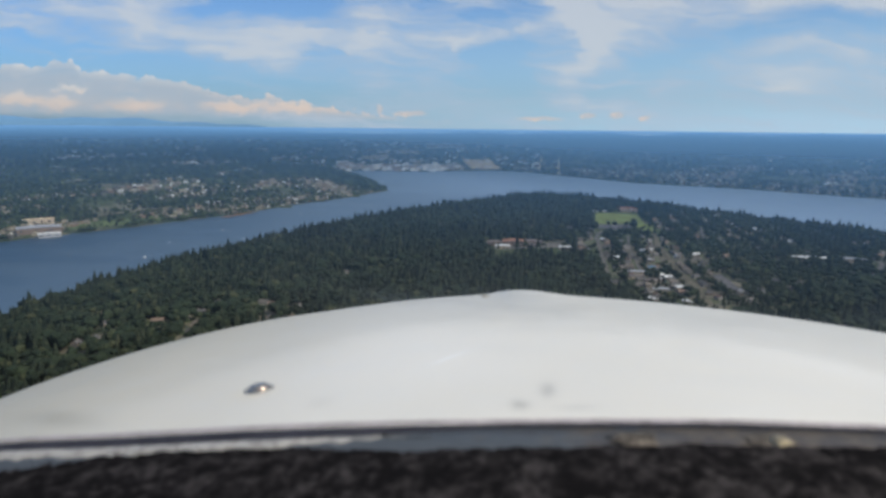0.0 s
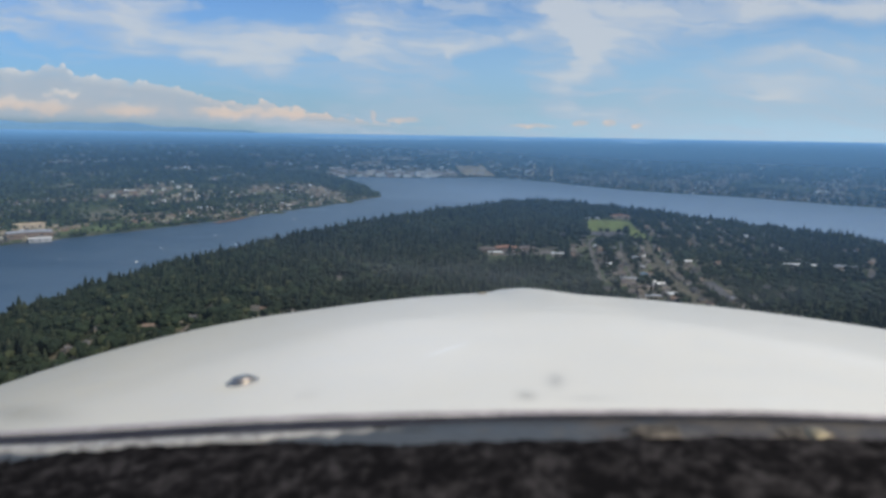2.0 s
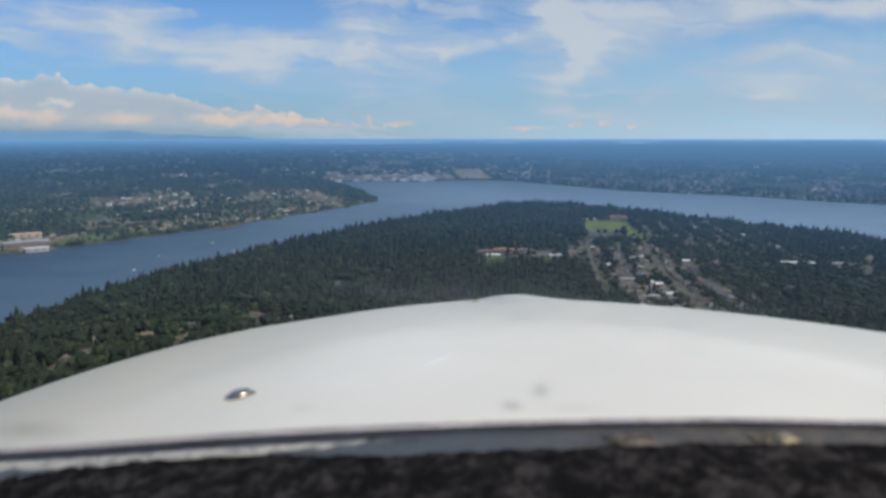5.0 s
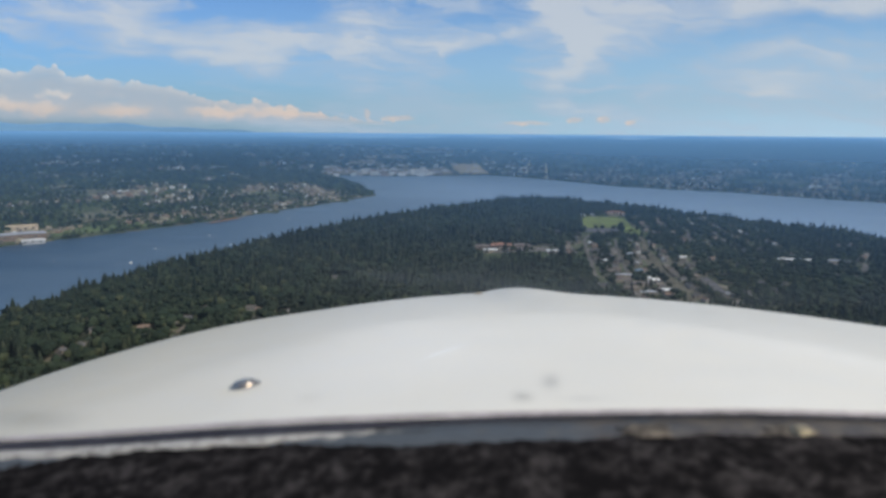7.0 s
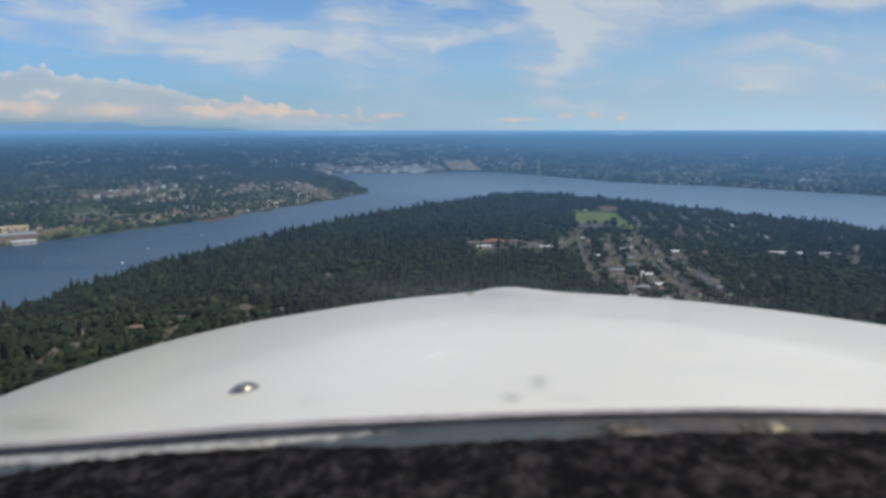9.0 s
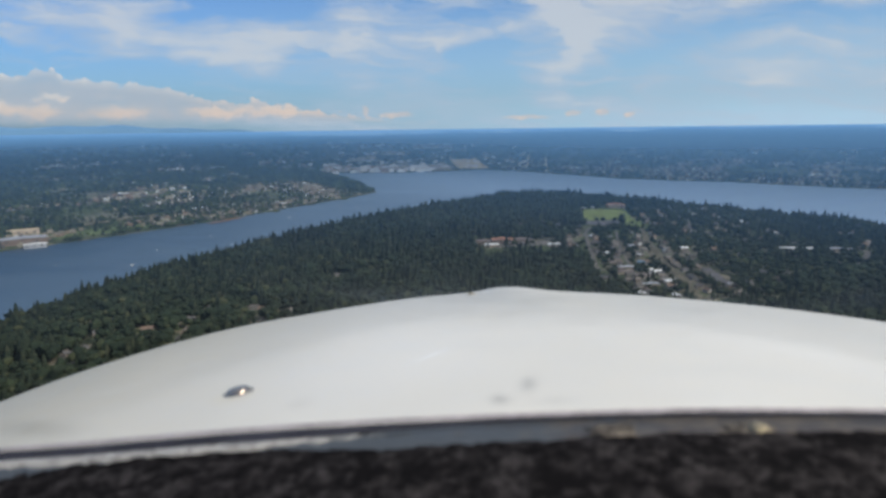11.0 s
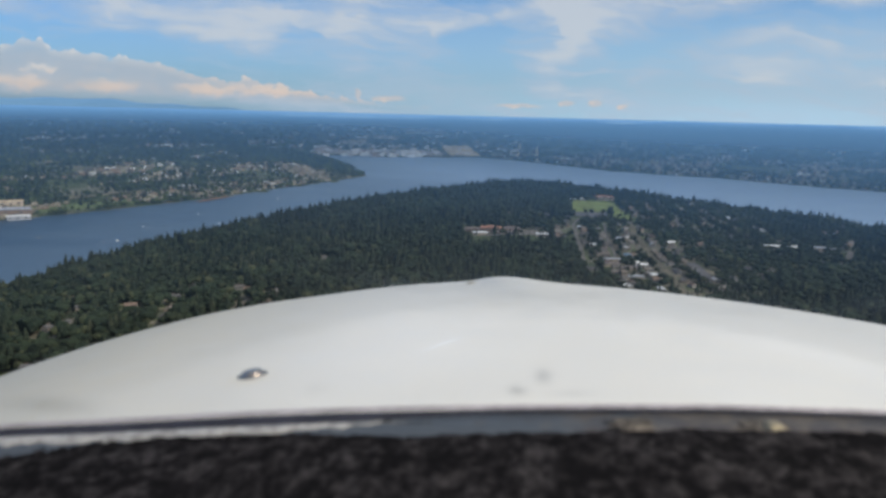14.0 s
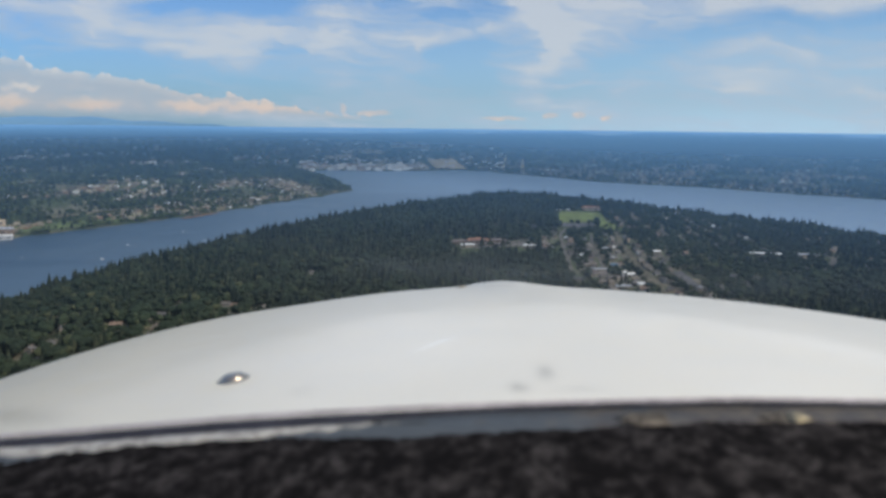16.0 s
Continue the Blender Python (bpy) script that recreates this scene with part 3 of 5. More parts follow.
def cowl_top(x, y):
    """The height of the cowling's skin, in the cabin's frame."""
    x, y = x / CS - CX, y / CS
    u = np.clip(np.abs(x) / cowl_width(y), 0, 0.9999)
    crown = -0.1785 - 0.1715 * (y - 0.66) - 0.1017 * (y - 0.66) ** 2
    ridge = 0.0062 * np.exp(-((x + 0.017) / 0.052) ** 2) * smooth(0.55, 0.9, y) + 0.0016 * smooth(-0.062, -0.055, x) * smooth(0.02, -0.03, x) * smooth(0.7, 0.9, y)
    droop = 0.0167 * smooth(-0.36, -0.62, x) + 0.0054 * np.exp(-((x + 0.36) / 0.13) ** 2)
    return CS * (crown - 0.1009 * (1 - (1 - u ** 1.6676) ** (1 / 1.6676)) + ridge - droop)


def aft_edge(x):
    c = np.clip(x, -0.6, 0.5)
    bow = 0.5287 - 0.1157 * c + 0.2209 * c ** 2 + 0.0545 * c ** 3
    return bow + 0.146 * (np.maximum(x, 0.5) - 0.5) - 0.322 * (np.minimum(x, -0.6) + 0.6)


nu, nv = 150, 120
uu = np.linspace(-1, 1, nu)
vv = np.linspace(0, 1, nv)
vgrid, ugrid = np.meshgrid(vv, uu, indexing="ij")
yy = 0.50 + vgrid * (2.75 - 0.50)
xx = (ugrid * 0.985 * cowl_width(yy / CS) + CX) * CS
yy = np.where(vgrid < 0.25, yy + (aft_edge(xx) - 0.50) * (1 - vgrid / 0.25), yy)
xx = (ugrid * 0.985 * cowl_width(yy / CS) + CX) * CS
yy = np.where(vgrid == 0, aft_edge(xx), yy)
zz = cowl_top(xx, yy)
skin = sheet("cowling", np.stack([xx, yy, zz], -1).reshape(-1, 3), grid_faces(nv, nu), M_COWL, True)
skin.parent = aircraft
thicken = skin.modifiers.new("skin", "SOLIDIFY")
thicken.thickness, thicken.offset = 0.003, -1.0
# lower nose bowl and the hull below the cabin
lo_y = np.linspace(0.62, 2.752, 40)
lo_a = np.linspace(math.pi, 2 * math.pi, 33)
rows = []
for yb in lo_y:
    w2 = 0.985 * float(cowl_width(yb / CS)) * CS
    side_z = [float(cowl_top(CX * CS + q * w2, yb)) - 0.004 for q in (-1, 1)]
    rim_z = side_z[0] + (side_z[1] - side_z[0]) * (1 + np.cos(lo_a)) / 2
    deep = 0.50 * (1 - 0.72 * ((yb - 0.62) / 2.132) ** 2.2)
    rows.append(np.stack([CX * CS + w2 * np.cos(lo_a), np.full(33, yb), rim_z + deep * np.sin(lo_a)], -1))
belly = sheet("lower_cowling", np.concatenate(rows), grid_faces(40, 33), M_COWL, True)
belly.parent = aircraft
cap_y = 2.752
top_x = np.linspace(rows[-1][0][0], rows[-1][-1][0], 33)
cap_rows = [np.stack([top_x, np.full(33, cap_y), cowl_top(top_x, np.full(33, 2.75)) - 0.004], -1), rows[-1]]
nose = sheet("nose_cap", np.concatenate(cap_rows), grid_faces(2, 33), M_COWL, True)
nose.parent = aircraft
tagged(skin, "glossy white painted cowling with faint smudges")


def strip(name, x0, x1, d0, d1, z0, z1, mat, parent, label="", n=120, ragged=0.0, seed=0.0, taper=0.0, thin=0.0):
    """A low rounded strip that follows the cowling's aft edge, from d0 to d1 behind it and z0 to z1 below the skin."""
    xs = np.linspace(x0, x1, n)
    rows = []
    for k, (d, z) in enumerate(((d0, z1 - 0.006), (d0, z0), (d0 * 0.6 + d1 * 0.4, z0 + 0.001), (d1, z0 - 0.001), (d1, z1 - 0.01))):
        wob = ragged * (np.sin(xs * 91 + seed) + np.sin(xs * 223 + seed * 2) + 0.7 * np.sin(xs * 517 + seed)) * (k >= 2)
        y = aft_edge(xs) - d + wob
        rows.append(np.stack([xs, np.where(k >= 2, y + taper * (d - d0) * smooth(-0.20, x1, xs) + thin * (d - d0) * smooth(-0.12, 0.08, xs), y), cowl_top(xs, aft_edge(xs)) + z], -1))
    ob = sheet(name, np.concatenate(rows), grid_faces(len(rows), n)[:, ::-1], mat, True)
    ob.parent = parent
    return tagged(ob, label)


strip("gasket", -0.95, 1.1, -0.001, 0.0150, -0.0008, -0.02, M_GASKET, aircraft, "dark rubber gasket along the windscreen", thin=0.86)
channel = strip("windscreen_channel", -0.95, 1.1, 0.0010, 0.066, -0.0035, -0.03, M_CHANNEL, aircraft, "worn blue-grey windscreen channel")
strip("paint_edge", -0.95, -0.010, 0.0185, 0.0350, -0.0015, -0.03, M_CHIPPED, channel, "chipped white paint edge", ragged=0.0017, taper=0.90)
strip("seam_lip", -0.95, 1.1, -0.007, -0.001, 0.0012, -0.004, M_LIP, skin, n=160, ragged=0.0)


def blob(name, x, y, z, sx, sy, sz, mat, parent, label="", seed=0):
    bm = bmesh.new()
    bmesh.ops.create_icosphere(bm, subdivisions=3, radius=1.0)
    for v in bm.verts:
        k = 1 + 0.45 * noise.noise(v.co * 2.3 + Vector((seed * 3.1, 0, 0)))
        v.co = Vector((v.co.x * sx * k, v.co.y * sy * k, max(v.co.z, -0.2) * sz))
    for f in bm.faces:
        f.smooth = True
    ob = part(name, bm, mat, parent, label)
    ob.location = (x, y, z)
    return ob


for i, (x, w) in enumerate(((0.163, 0.024), (0.270, 0.022))):
    y = float(aft_edge(x)) - 0.026
    blob("sealant_patch", x, y, float(cowl_top(x, aft_edge(x))) - 0.0035, w, 0.015, 0.0022, M_SEALANT, channel, "tan smear of old sealant", i)
blob("screw_head", 0.279, float(aft_edge(0.279)) - 0.030, float(cowl_top(0.279, aft_edge(0.279))) - 0.002, 0.009, 0.009, 0.005, M_BRASS, channel, "pale brass screw head", 4)

# a fastener on the cowling, its dome polished
FX, FY = -0.2189, 0.700
bm = bmesh.new()
profile = [(0.0180, -0.001), (0.0174, 0.0007), (0.0128, 0.0012), (0.0128, 0.0024), (0.0122, 0.0038), (0.0110, 0.0052), (0.0088, 0.0060), (0.0045, 0.0064), (0.0, 0.0065)]
rings = []
for r, z in profile[:-1]:
    rings.append([bm.verts.new((r * math.cos(a), r * math.sin(a), z)) for a in np.linspace(0, 2 * math.pi, 28, endpoint=False)])
tip = bm.verts.new((0, 0, profile[-1][1]))
for lo, hi in zip(rings, rings[1:]):
    for k in range(28):
        bm.faces.new((lo[k], lo[(k + 1) % 28], hi[(k + 1) % 28], hi[k])).smooth = True
for k in range(28):
    bm.faces.new((rings[-1][k], rings[-1][(k + 1) % 28], tip)).smooth = True
fastener = part("fastener", bm, M_CHROME, skin, "polished steel cowl fastener")
slope_x = float(cowl_top(FX + 0.01, FY) - cowl_top(FX - 0.01, FY)) / 0.02
slope_y = float(cowl_top(FX, FY + 0.01) - cowl_top(FX, FY - 0.01)) / 0.02
fastener.matrix_basis = pose(FX, FY, float(cowl_top(FX, FY)) - 0.0005, math.degrees(math.atan(slope_y)), -math.degrees(math.atan(slope_x)), 0)

blob("latch", 0.088, 1.60, float(cowl_top(0.088, 1.60)) - 0.001, 0.011, 0.012, 0.006, M_BRASS, skin, "small bright latch on the cowling", 6)

# glareshield: felt with a ragged nap, its front edge just behind the windscreen channel
gxs = np.linspace(-0.75, 0.85, 300)
gvs = np.linspace(0, 1, 70)
gv2, gx2 = np.meshgrid(gvs, gxs, indexing="ij")
lip = aft_edge(gx2) - 0.0450 + 0.0160 * smooth(-0.02, -0.18, gx2) + 0.009 * smooth(-0.15, -0.25, gx2) - 0.018 * smooth(-0.345, -0.42, gx2) + 0.0018 * (0.5 * np.sin(gx2 * 40) + np.sin(gx2 * 97 + 1) + np.sin(gx2 * 231) + np.sin(gx2 * 517 + 2)) * 0.6
gy2 = lip - gv2 * (lip - 0.05)
base_z = cowl_top(gx2, aft_edge(gx2)) + 0.002
gz2 = base_z - 0.003 * (1 - smooth(0, 0.03, gv2)) - 0.030 * gv2 + 0.006 * np.sin(gv2 * 9 + gx2 * 3)
tuft = np.array([noise.noise(Vector((x * 90, y * 90, 3.0))) + 0.6 * noise.noise(Vector((x * 240, y * 240, 7.0))) for x, y in zip(gx2.ravel(), gy2.ravel())]).reshape(gx2.shape)
gz2 = gz2 + 0.0016 * tuft
felt = sheet("glareshield", np.stack([gx2, gy2, gz2], -1).reshape(-1, 3), grid_faces(70, 300), M_FELT, True)
felt.parent = aircraft
tagged(felt, "black felt glareshield with a worn nap")

# windscreen: a clear bowed pane with a film of dust and smears, and glare painted in
m, t, b = material("dusty_windscreen", 0.5, 0.0, 0.0)
p = object_xyz(t)
axes = t.nodes.new("ShaderNodeSeparateXYZ")
t.links.new(p, axes.inputs[0])
film = ramp(t, cloud_noise(t, p, 7.0, 5.0, 0.6), [(0.35, 0.014), (0.7, 0.032)])
streaky = t.nodes.new("ShaderNodeMapping")
t.links.new(p, streaky.inputs[0])
streaky.inputs["Scale"].default_value = (1.0, 5.0, 5.0)
wipe = ramp(t, cloud_noise(t, streaky.outputs[0], 14.0, 4.0, 0.6), [(0.45, 0.0), (0.75, 1.0)])
smear = bump_of(t, axes.outputs[0], axes.outputs[2], 0.03, -0.100, 0.085, 0.016, 0.0)
# broad pale veil imitating glare, lifts the dark woods behind it
glare_veil = bump_of(t, axes.outputs[0], axes.outputs[2], 0.05, -0.092, 0.24, 0.050, 0.0)
for sx0, sz0, su, sv, gain in ((0.185, -0.117, 0.075, 0.020, 0.105), (0.295, -0.112, 0.030, 0.022, 0.075), (0.10, -0.09, 0.16, 0.03, 0.02)):
    film = calc(t, "MULTIPLY_ADD", calc(t, "MULTIPLY", bump_of(t, axes.outputs[0], axes.outputs[2], sx0, sz0, su, sv), calc(t, "MULTIPLY_ADD", wipe, 0.6, 0.4)), gain, film)
film = calc(t, "MULTIPLY_ADD", calc(t, "MULTIPLY", glare_veil, calc(t, "MULTIPLY_ADD", wipe, 0.5, 0.5)), 0.062, film)
amount = calc(t, "MULTIPLY_ADD", calc(t, "MULTIPLY", smear, calc(t, "MULTIPLY_ADD", wipe, 0.7, 0.3)), 0.24, film)
dust = t.nodes.new("ShaderNodeAddShader")
for k, kind in enumerate(("ShaderNodeBsdfDiffuse", "ShaderNodeBsdfTranslucent")):
    n = t.nodes.new(kind)
    n.inputs[0].default_value = (0.42, 0.42, 0.40, 1)
    t.links.new(n.outputs[0], dust.inputs[k])
pane_mix = t.nodes.new("ShaderNodeMixShader")
t.links.new(amount, pane_mix.inputs[0])
t.links.new(t.nodes.new("ShaderNodeBsdfTransparent").outputs[0], pane_mix.inputs[1])
t.links.new(dust.outputs[0], pane_mix.inputs[2])
t.links.new(pane_mix.outputs[0], t.nodes["Material Output"].inputs[0])
M_PANE = m
ps, pv = np.meshgrid(np.linspace(-0.95, 1.1, 60), np.linspace(0, 1.56, 36), indexing="ij")
foot_y = aft_edge(ps) - 0.020
foot_z = cowl_top(ps, aft_edge(ps)) - 0.012
rise, over = np.minimum(pv, 1), np.maximum(pv - 1, 0)          # unseen part carried back overhead, so sun reaches the felt
pane_y = foot_y - rise * 0.48 - 0.05 * rise ** 2 - 0.76 * over
pane_z = foot_z + 0.80 * rise - 0.12 * rise ** 2 + 0.06 * over
pane = sheet("windscreen", np.stack([ps, pane_y, pane_z], -1).reshape(-1, 3), grid_faces(60, 36), M_PANE, True)
pane.parent, pane.visible_shadow = aircraft, False
tagged(pane, "clear windscreen with a film of dust and painted glare")

# the cabin round the camera: headliner, bulkhead, floor and sides with window openings
# unseen shell, added to darken reflections; roof set back to let sun in
M_TRIM = plain("grey_cabin_trim", (0.10, 0.10, 0.105), 0.9, grain=0.2, scale=8)
for nm, spans in (("headliner", [(-0.78, -1.25, 0.45, 0.98, -0.42, 0.49)]), ("bulkhead", [(-0.78, -1.29, -0.80, 0.98, -1.25, 0.49)]),
                  ("cabin_floor", [(-0.78, -1.25, -0.86, 0.98, 0.52, -0.80)]),
                  ("side_panel", [(-0.82, -1.25, -0.86, -0.78, 0.30, -0.22), (-0.82, -1.25, 0.30, -0.78, -0.38, 0.49), (-0.82, -1.25, -0.22, -0.78, -0.95, 0.30)]),
                  ("side_panel", [(0.98, -1.25, -0.86, 1.02, 0.30, -0.22), (0.98, -1.25, 0.30, 1.02, -0.38, 0.49), (0.98, -1.25, -0.22, 1.02, -0.95, 0.30)]),
                  ("instrument_panel", [(-0.74, 0.03, -0.80, 0.86, 0.06, -0.335)])):
    bm = bmesh.new()
    for x0, y0, z0, x1, y1, z1 in spans:
        box(bm, x0, y0, z0, x1, y1, z1)
    part(nm, bm, M_TRIM, aircraft)
bm = bmesh.new()
for x0, y0, z0, x1, y1, z1 in ((-0.84, -1.33, 0.495, 1.04, -0.43, 0.52), (-0.86, -1.33, -0.90, -0.825, 0.60, -0.22), (1.025, -1.33, -0.90, 1.06, 0.60, -0.22), (-0.86, -1.33, -0.93, 1.06, 0.62, -0.865)):
    box(bm, x0, y0, z0, x1, y1, z1)
part("outer_skin", bm, M_COWL, aircraft)

# ---- laid ground: fields, streets, bare patches ----
def draped(name, cx, cy, w, l, turn, mat, lift, label, category, n=14, ragged=0.0, kind="structure"):
    """A patch of w by l metres, turned, that follows the ground."""
    a, b2 = np.meshgrid(np.linspace(-0.5, 0.5, n), np.linspace(-0.5, 0.5, n), indexing="ij")
    edge = 1 + ragged * (np.sin(a * 17 + cx) + np.sin(b2 * 23 + cy) + 0.6 * np.sin((a + b2) * 41)) / 2
    c, s = math.cos(radians(turn)), math.sin(radians(turn))
    px, py = a * w * edge, b2 * l * edge
    x, y = cx + px * c - py * s, cy + px * s + py * c
    ob = sheet(name, np.stack([x, y, np.maximum(height(x, y), 0.2) + lift], -1).reshape(-1, 3), grid_faces(n, n)[:, ::-1], mat, True)
    return tagged(ob, label, category, kind=kind)


def street(name, points, width, mat, lift, label, category="road"):
    pts = [np.array(p, dtype=float) for p in points]
    rows = []
    for p, q in zip(pts, pts[1:]):
        n = max(3, int(np.hypot(*(q - p)) / 12))
        d = (q - p) / np.hypot(*(q - p))
        for k in np.linspace(0, 1, n):
            c = p + (q - p) * k
            for s in (-0.5, 0, 0.5):
                x, y = c[0] + d[1] * s * width, c[1] - d[0] * s * width
                rows.append((x, y, float(height(x, y)) + lift))
    return tagged(sheet(name, rows, grid_faces(len(rows) // 3, 3), mat, True), label, category, kind="structure")


FIELD_TURN = -10
draped("lawn", 378, 1530, 104, 170, FIELD_TURN, M_GRASS, 1.2, "bright green mown sports field among trees", "lawn")
draped("lawn", 404, 1395, 34, 95, FIELD_TURN - 4, M_GRASS, 1.0, "small green lawn below the sports field", "lawn", ragged=0.1)
draped("paved_yard", 334, 1400, 84, 84, FIELD_TURN, M_LOT, 1.1, "lilac-grey paved lot below the sports field", "paved yard", ragged=0.06)
draped("paved_yard", 374, 890, 15, 100, -7, M_LOT, 0.9, "grey car park beside the broad track", "paved yard", ragged=0.06)
draped("bare_ground", 160, 1150, 150, 60, 0, M_ROAD, 0.8, "grey paved yard of the school", "paved yard", ragged=0.05)
for pts, wd in (([(300, 1330), (270, 1249), (230, 997), (205, 820)], 6), ([(240, 945), (300, 950)], 5),
                ([(330, 1250), (305, 1138), (258, 863), (240, 760)], 5), ([(215, 930), (330, 915), (420, 900)], 7),
                ([(235, 1030), (345, 1040), (470, 1030)], 7), ([(255, 1150), (360, 1160)], 7), ([(470, 1230), (520, 1400), (600, 1530)], 8),
                ([(627, 964), (675, 1030), (700, 1120)], 9), ([(500, 1056), (640, 1040)], 10)):
    street("road", pts, wd, M_ROAD, 1.0, "pale grey residential street through the trees")
street("road", [(395, 1300), (357, 1146), (316, 845), (300, 700)], 10, M_EARTH, 1.1, "broad tan track running down through the houses")
for cx, cy, w, l, tn in ((282, 950, 75, 210, 8), (340, 1080, 60, 150, 10), (292, 1120, 50, 110, 8), (350, 900, 60, 150, 5), (400, 1010, 40, 120, 8), (520, 1420, 40, 90, 10), (480, 1330, 40, 80, 10), (-350, 590, 60, 50, 20), (540, 1010, 70, 40, 0)):
    draped("yard", cx, cy, w, l, tn, M_EARTH, 0.5, "dry brown gardens between the houses", "garden ground", ragged=0.25)


for k, (y0, y1) in enumerate(((800, 1010), (820, 1180), (760, 1230), (900, 1290), (980, 1330), (1020, 1460), (1060, 1560), (1120, 1600))):
    x0 = 237.5 + 38 * k + 0.14 * ((y0 + y1) / 2 - 1000)
    draped("yard", x0, (y0 + y1) / 2, 15, y1 - y0, -8.0, M_OLIVE, 0.7, "strip of dry gardens between rows of trees", "garden ground", n=30, ragged=0.10)
for cx, cy, w, l in ((-300, 560, 46, 26), (-262, 640, 30, 34), (-345, 640, 34, 22), (-200, 590, 40, 20), (-395, 575, 24, 26)):
    draped("yard", cx, cy, w, l, 15, M_OLIVE, 0.7, "dry clearing round houses in the woods", "garden ground", ragged=0.3)


# ---- woods ----
def cone_tree(sides, tiers, seed):
    """A conifer one metre high: ragged skirts of branches one over another."""
    g = np.random.default_rng(seed)
    vs, fs = [], []
    for k in range(tiers):
        z0 = 0.10 + 0.78 * k / tiers
        z1 = min(1.0, z0 + 1.25 / tiers + 0.08)
        r = 0.24 * (1 - 0.86 * k / tiers)
        n0 = len(vs)
        off = g.random() * 6
        for i in range(sides):
            a = off + 2 * math.pi * i / sides
            q = r * (0.72 + 0.5 * g.random())
            vs.append((q * math.cos(a), q * math.sin(a), z0 + 0.07 * (g.random() - 0.5)))
        vs.append((0.02 * (g.random() - 0.5), 0.02 * (g.random() - 0.5), z1 if k < tiers - 1 else 1.0))
        for i in range(sides):
            fs.append((n0 + i, n0 + (i + 1) % sides, n0 + sides))
    return np.array(vs), np.array(fs)


def ball_points(level):
    bm = bmesh.new()
    bmesh.ops.create_icosphere(bm, subdivisions=level, radius=1.0)
    vs = np.array([v.co[:] for v in bm.verts])
    fs = np.array([[v.index for v in f.verts] for f in bm.faces])
    bm.free()
    return vs, fs


BALL1, BALL2 = ball_points(1), ball_points(2)


def broad_tree(lobes, seed, ball=None):
    """A broadleaved tree one metre high: several uneven clumps of leaves."""
    g = np.random.default_rng(seed)
    bv, bf = ball or BALL1
    vs, fs = [], []
    n = 0
    for k in range(lobes):
        r = 0.30 * (1.15 if k == 0 else 0.55 + 0.4 * g.random())
        a = g.random() * 6.28
        d = 0 if k == 0 else 0.24 + 0.12 * g.random()
        c = np.array([d * math.cos(a), d * math.sin(a), 0.60 if k == 0 else 0.40 + 0.42 * g.random()])
        q = bv * (0.78 + 0.44 * g.random((len(bv), 1))) * np.array([1, 1, 0.95]) * r + c
        vs.append(q)
        fs.append(bf + n)
        n += len(q)
    return np.concatenate(vs), np.concatenate(fs)


def scatter(name, shapes, x, y, tall, wide, mat, label, sink=0.0):
    """One mesh of many trees: each a template, turned, scaled and set on the ground."""
    pick = rng.integers(0, len(shapes), len(x))
    turn = rng.random(len(x)) * 6.283
    z = height(x, y) - sink
    vs, fs, n = [], [], 0
    for k, (tv, tf) in enumerate(shapes):
        i = np.nonzero(pick == k)[0]
        if not len(i):
            continue
        c, s = np.cos(turn[i])[:, None], np.sin(turn[i])[:, None]
        w = (tall[i] * wide[i])[:, None]
        vx = x[i][:, None] + (tv[None, :, 0] * c - tv[None, :, 1] * s) * w
        vy = y[i][:, None] + (tv[None, :, 0] * s + tv[None, :, 1] * c) * w
        vz = z[i][:, None] + tv[None, :, 2] * tall[i][:, None]
        vs.append(np.stack([vx, vy, vz], -1).reshape(-1, 3))
        fs.append((tf[None] + (np.arange(len(i)) * len(tv))[:, None, None]).reshape(-1, 3) + n)
        n += len(i) * len(tv)
    ob = sheet(name, np.concatenate(vs), np.concatenate(fs), mat)
    return tagged(ob, label, "trees", kind="stuff")


def near_line(x, y, ax, ay, bx, by):
    k = np.clip(((x - ax) * (bx - ax) + (y - ay) * (by - ay)) / ((bx - ax) ** 2 + (by - ay) ** 2), 0, 1)
    return np.hypot(x - ax - k * (bx - ax), y - ay - k * (by - ay))


def in_box(x, y, x0, x1, y0, y1):
    return (x > x0) & (x < x1) & (y > y0) & (y < y1)


def garden_row(x, y):
    """Above 0 in the strips of gardens that run with the streets, below 0 in the rows of trees between them."""
    return np.sin((x - 0.14 * (y - 1000) - 6 * np.sin(y * 0.012)) * 2 * np.pi / 38)


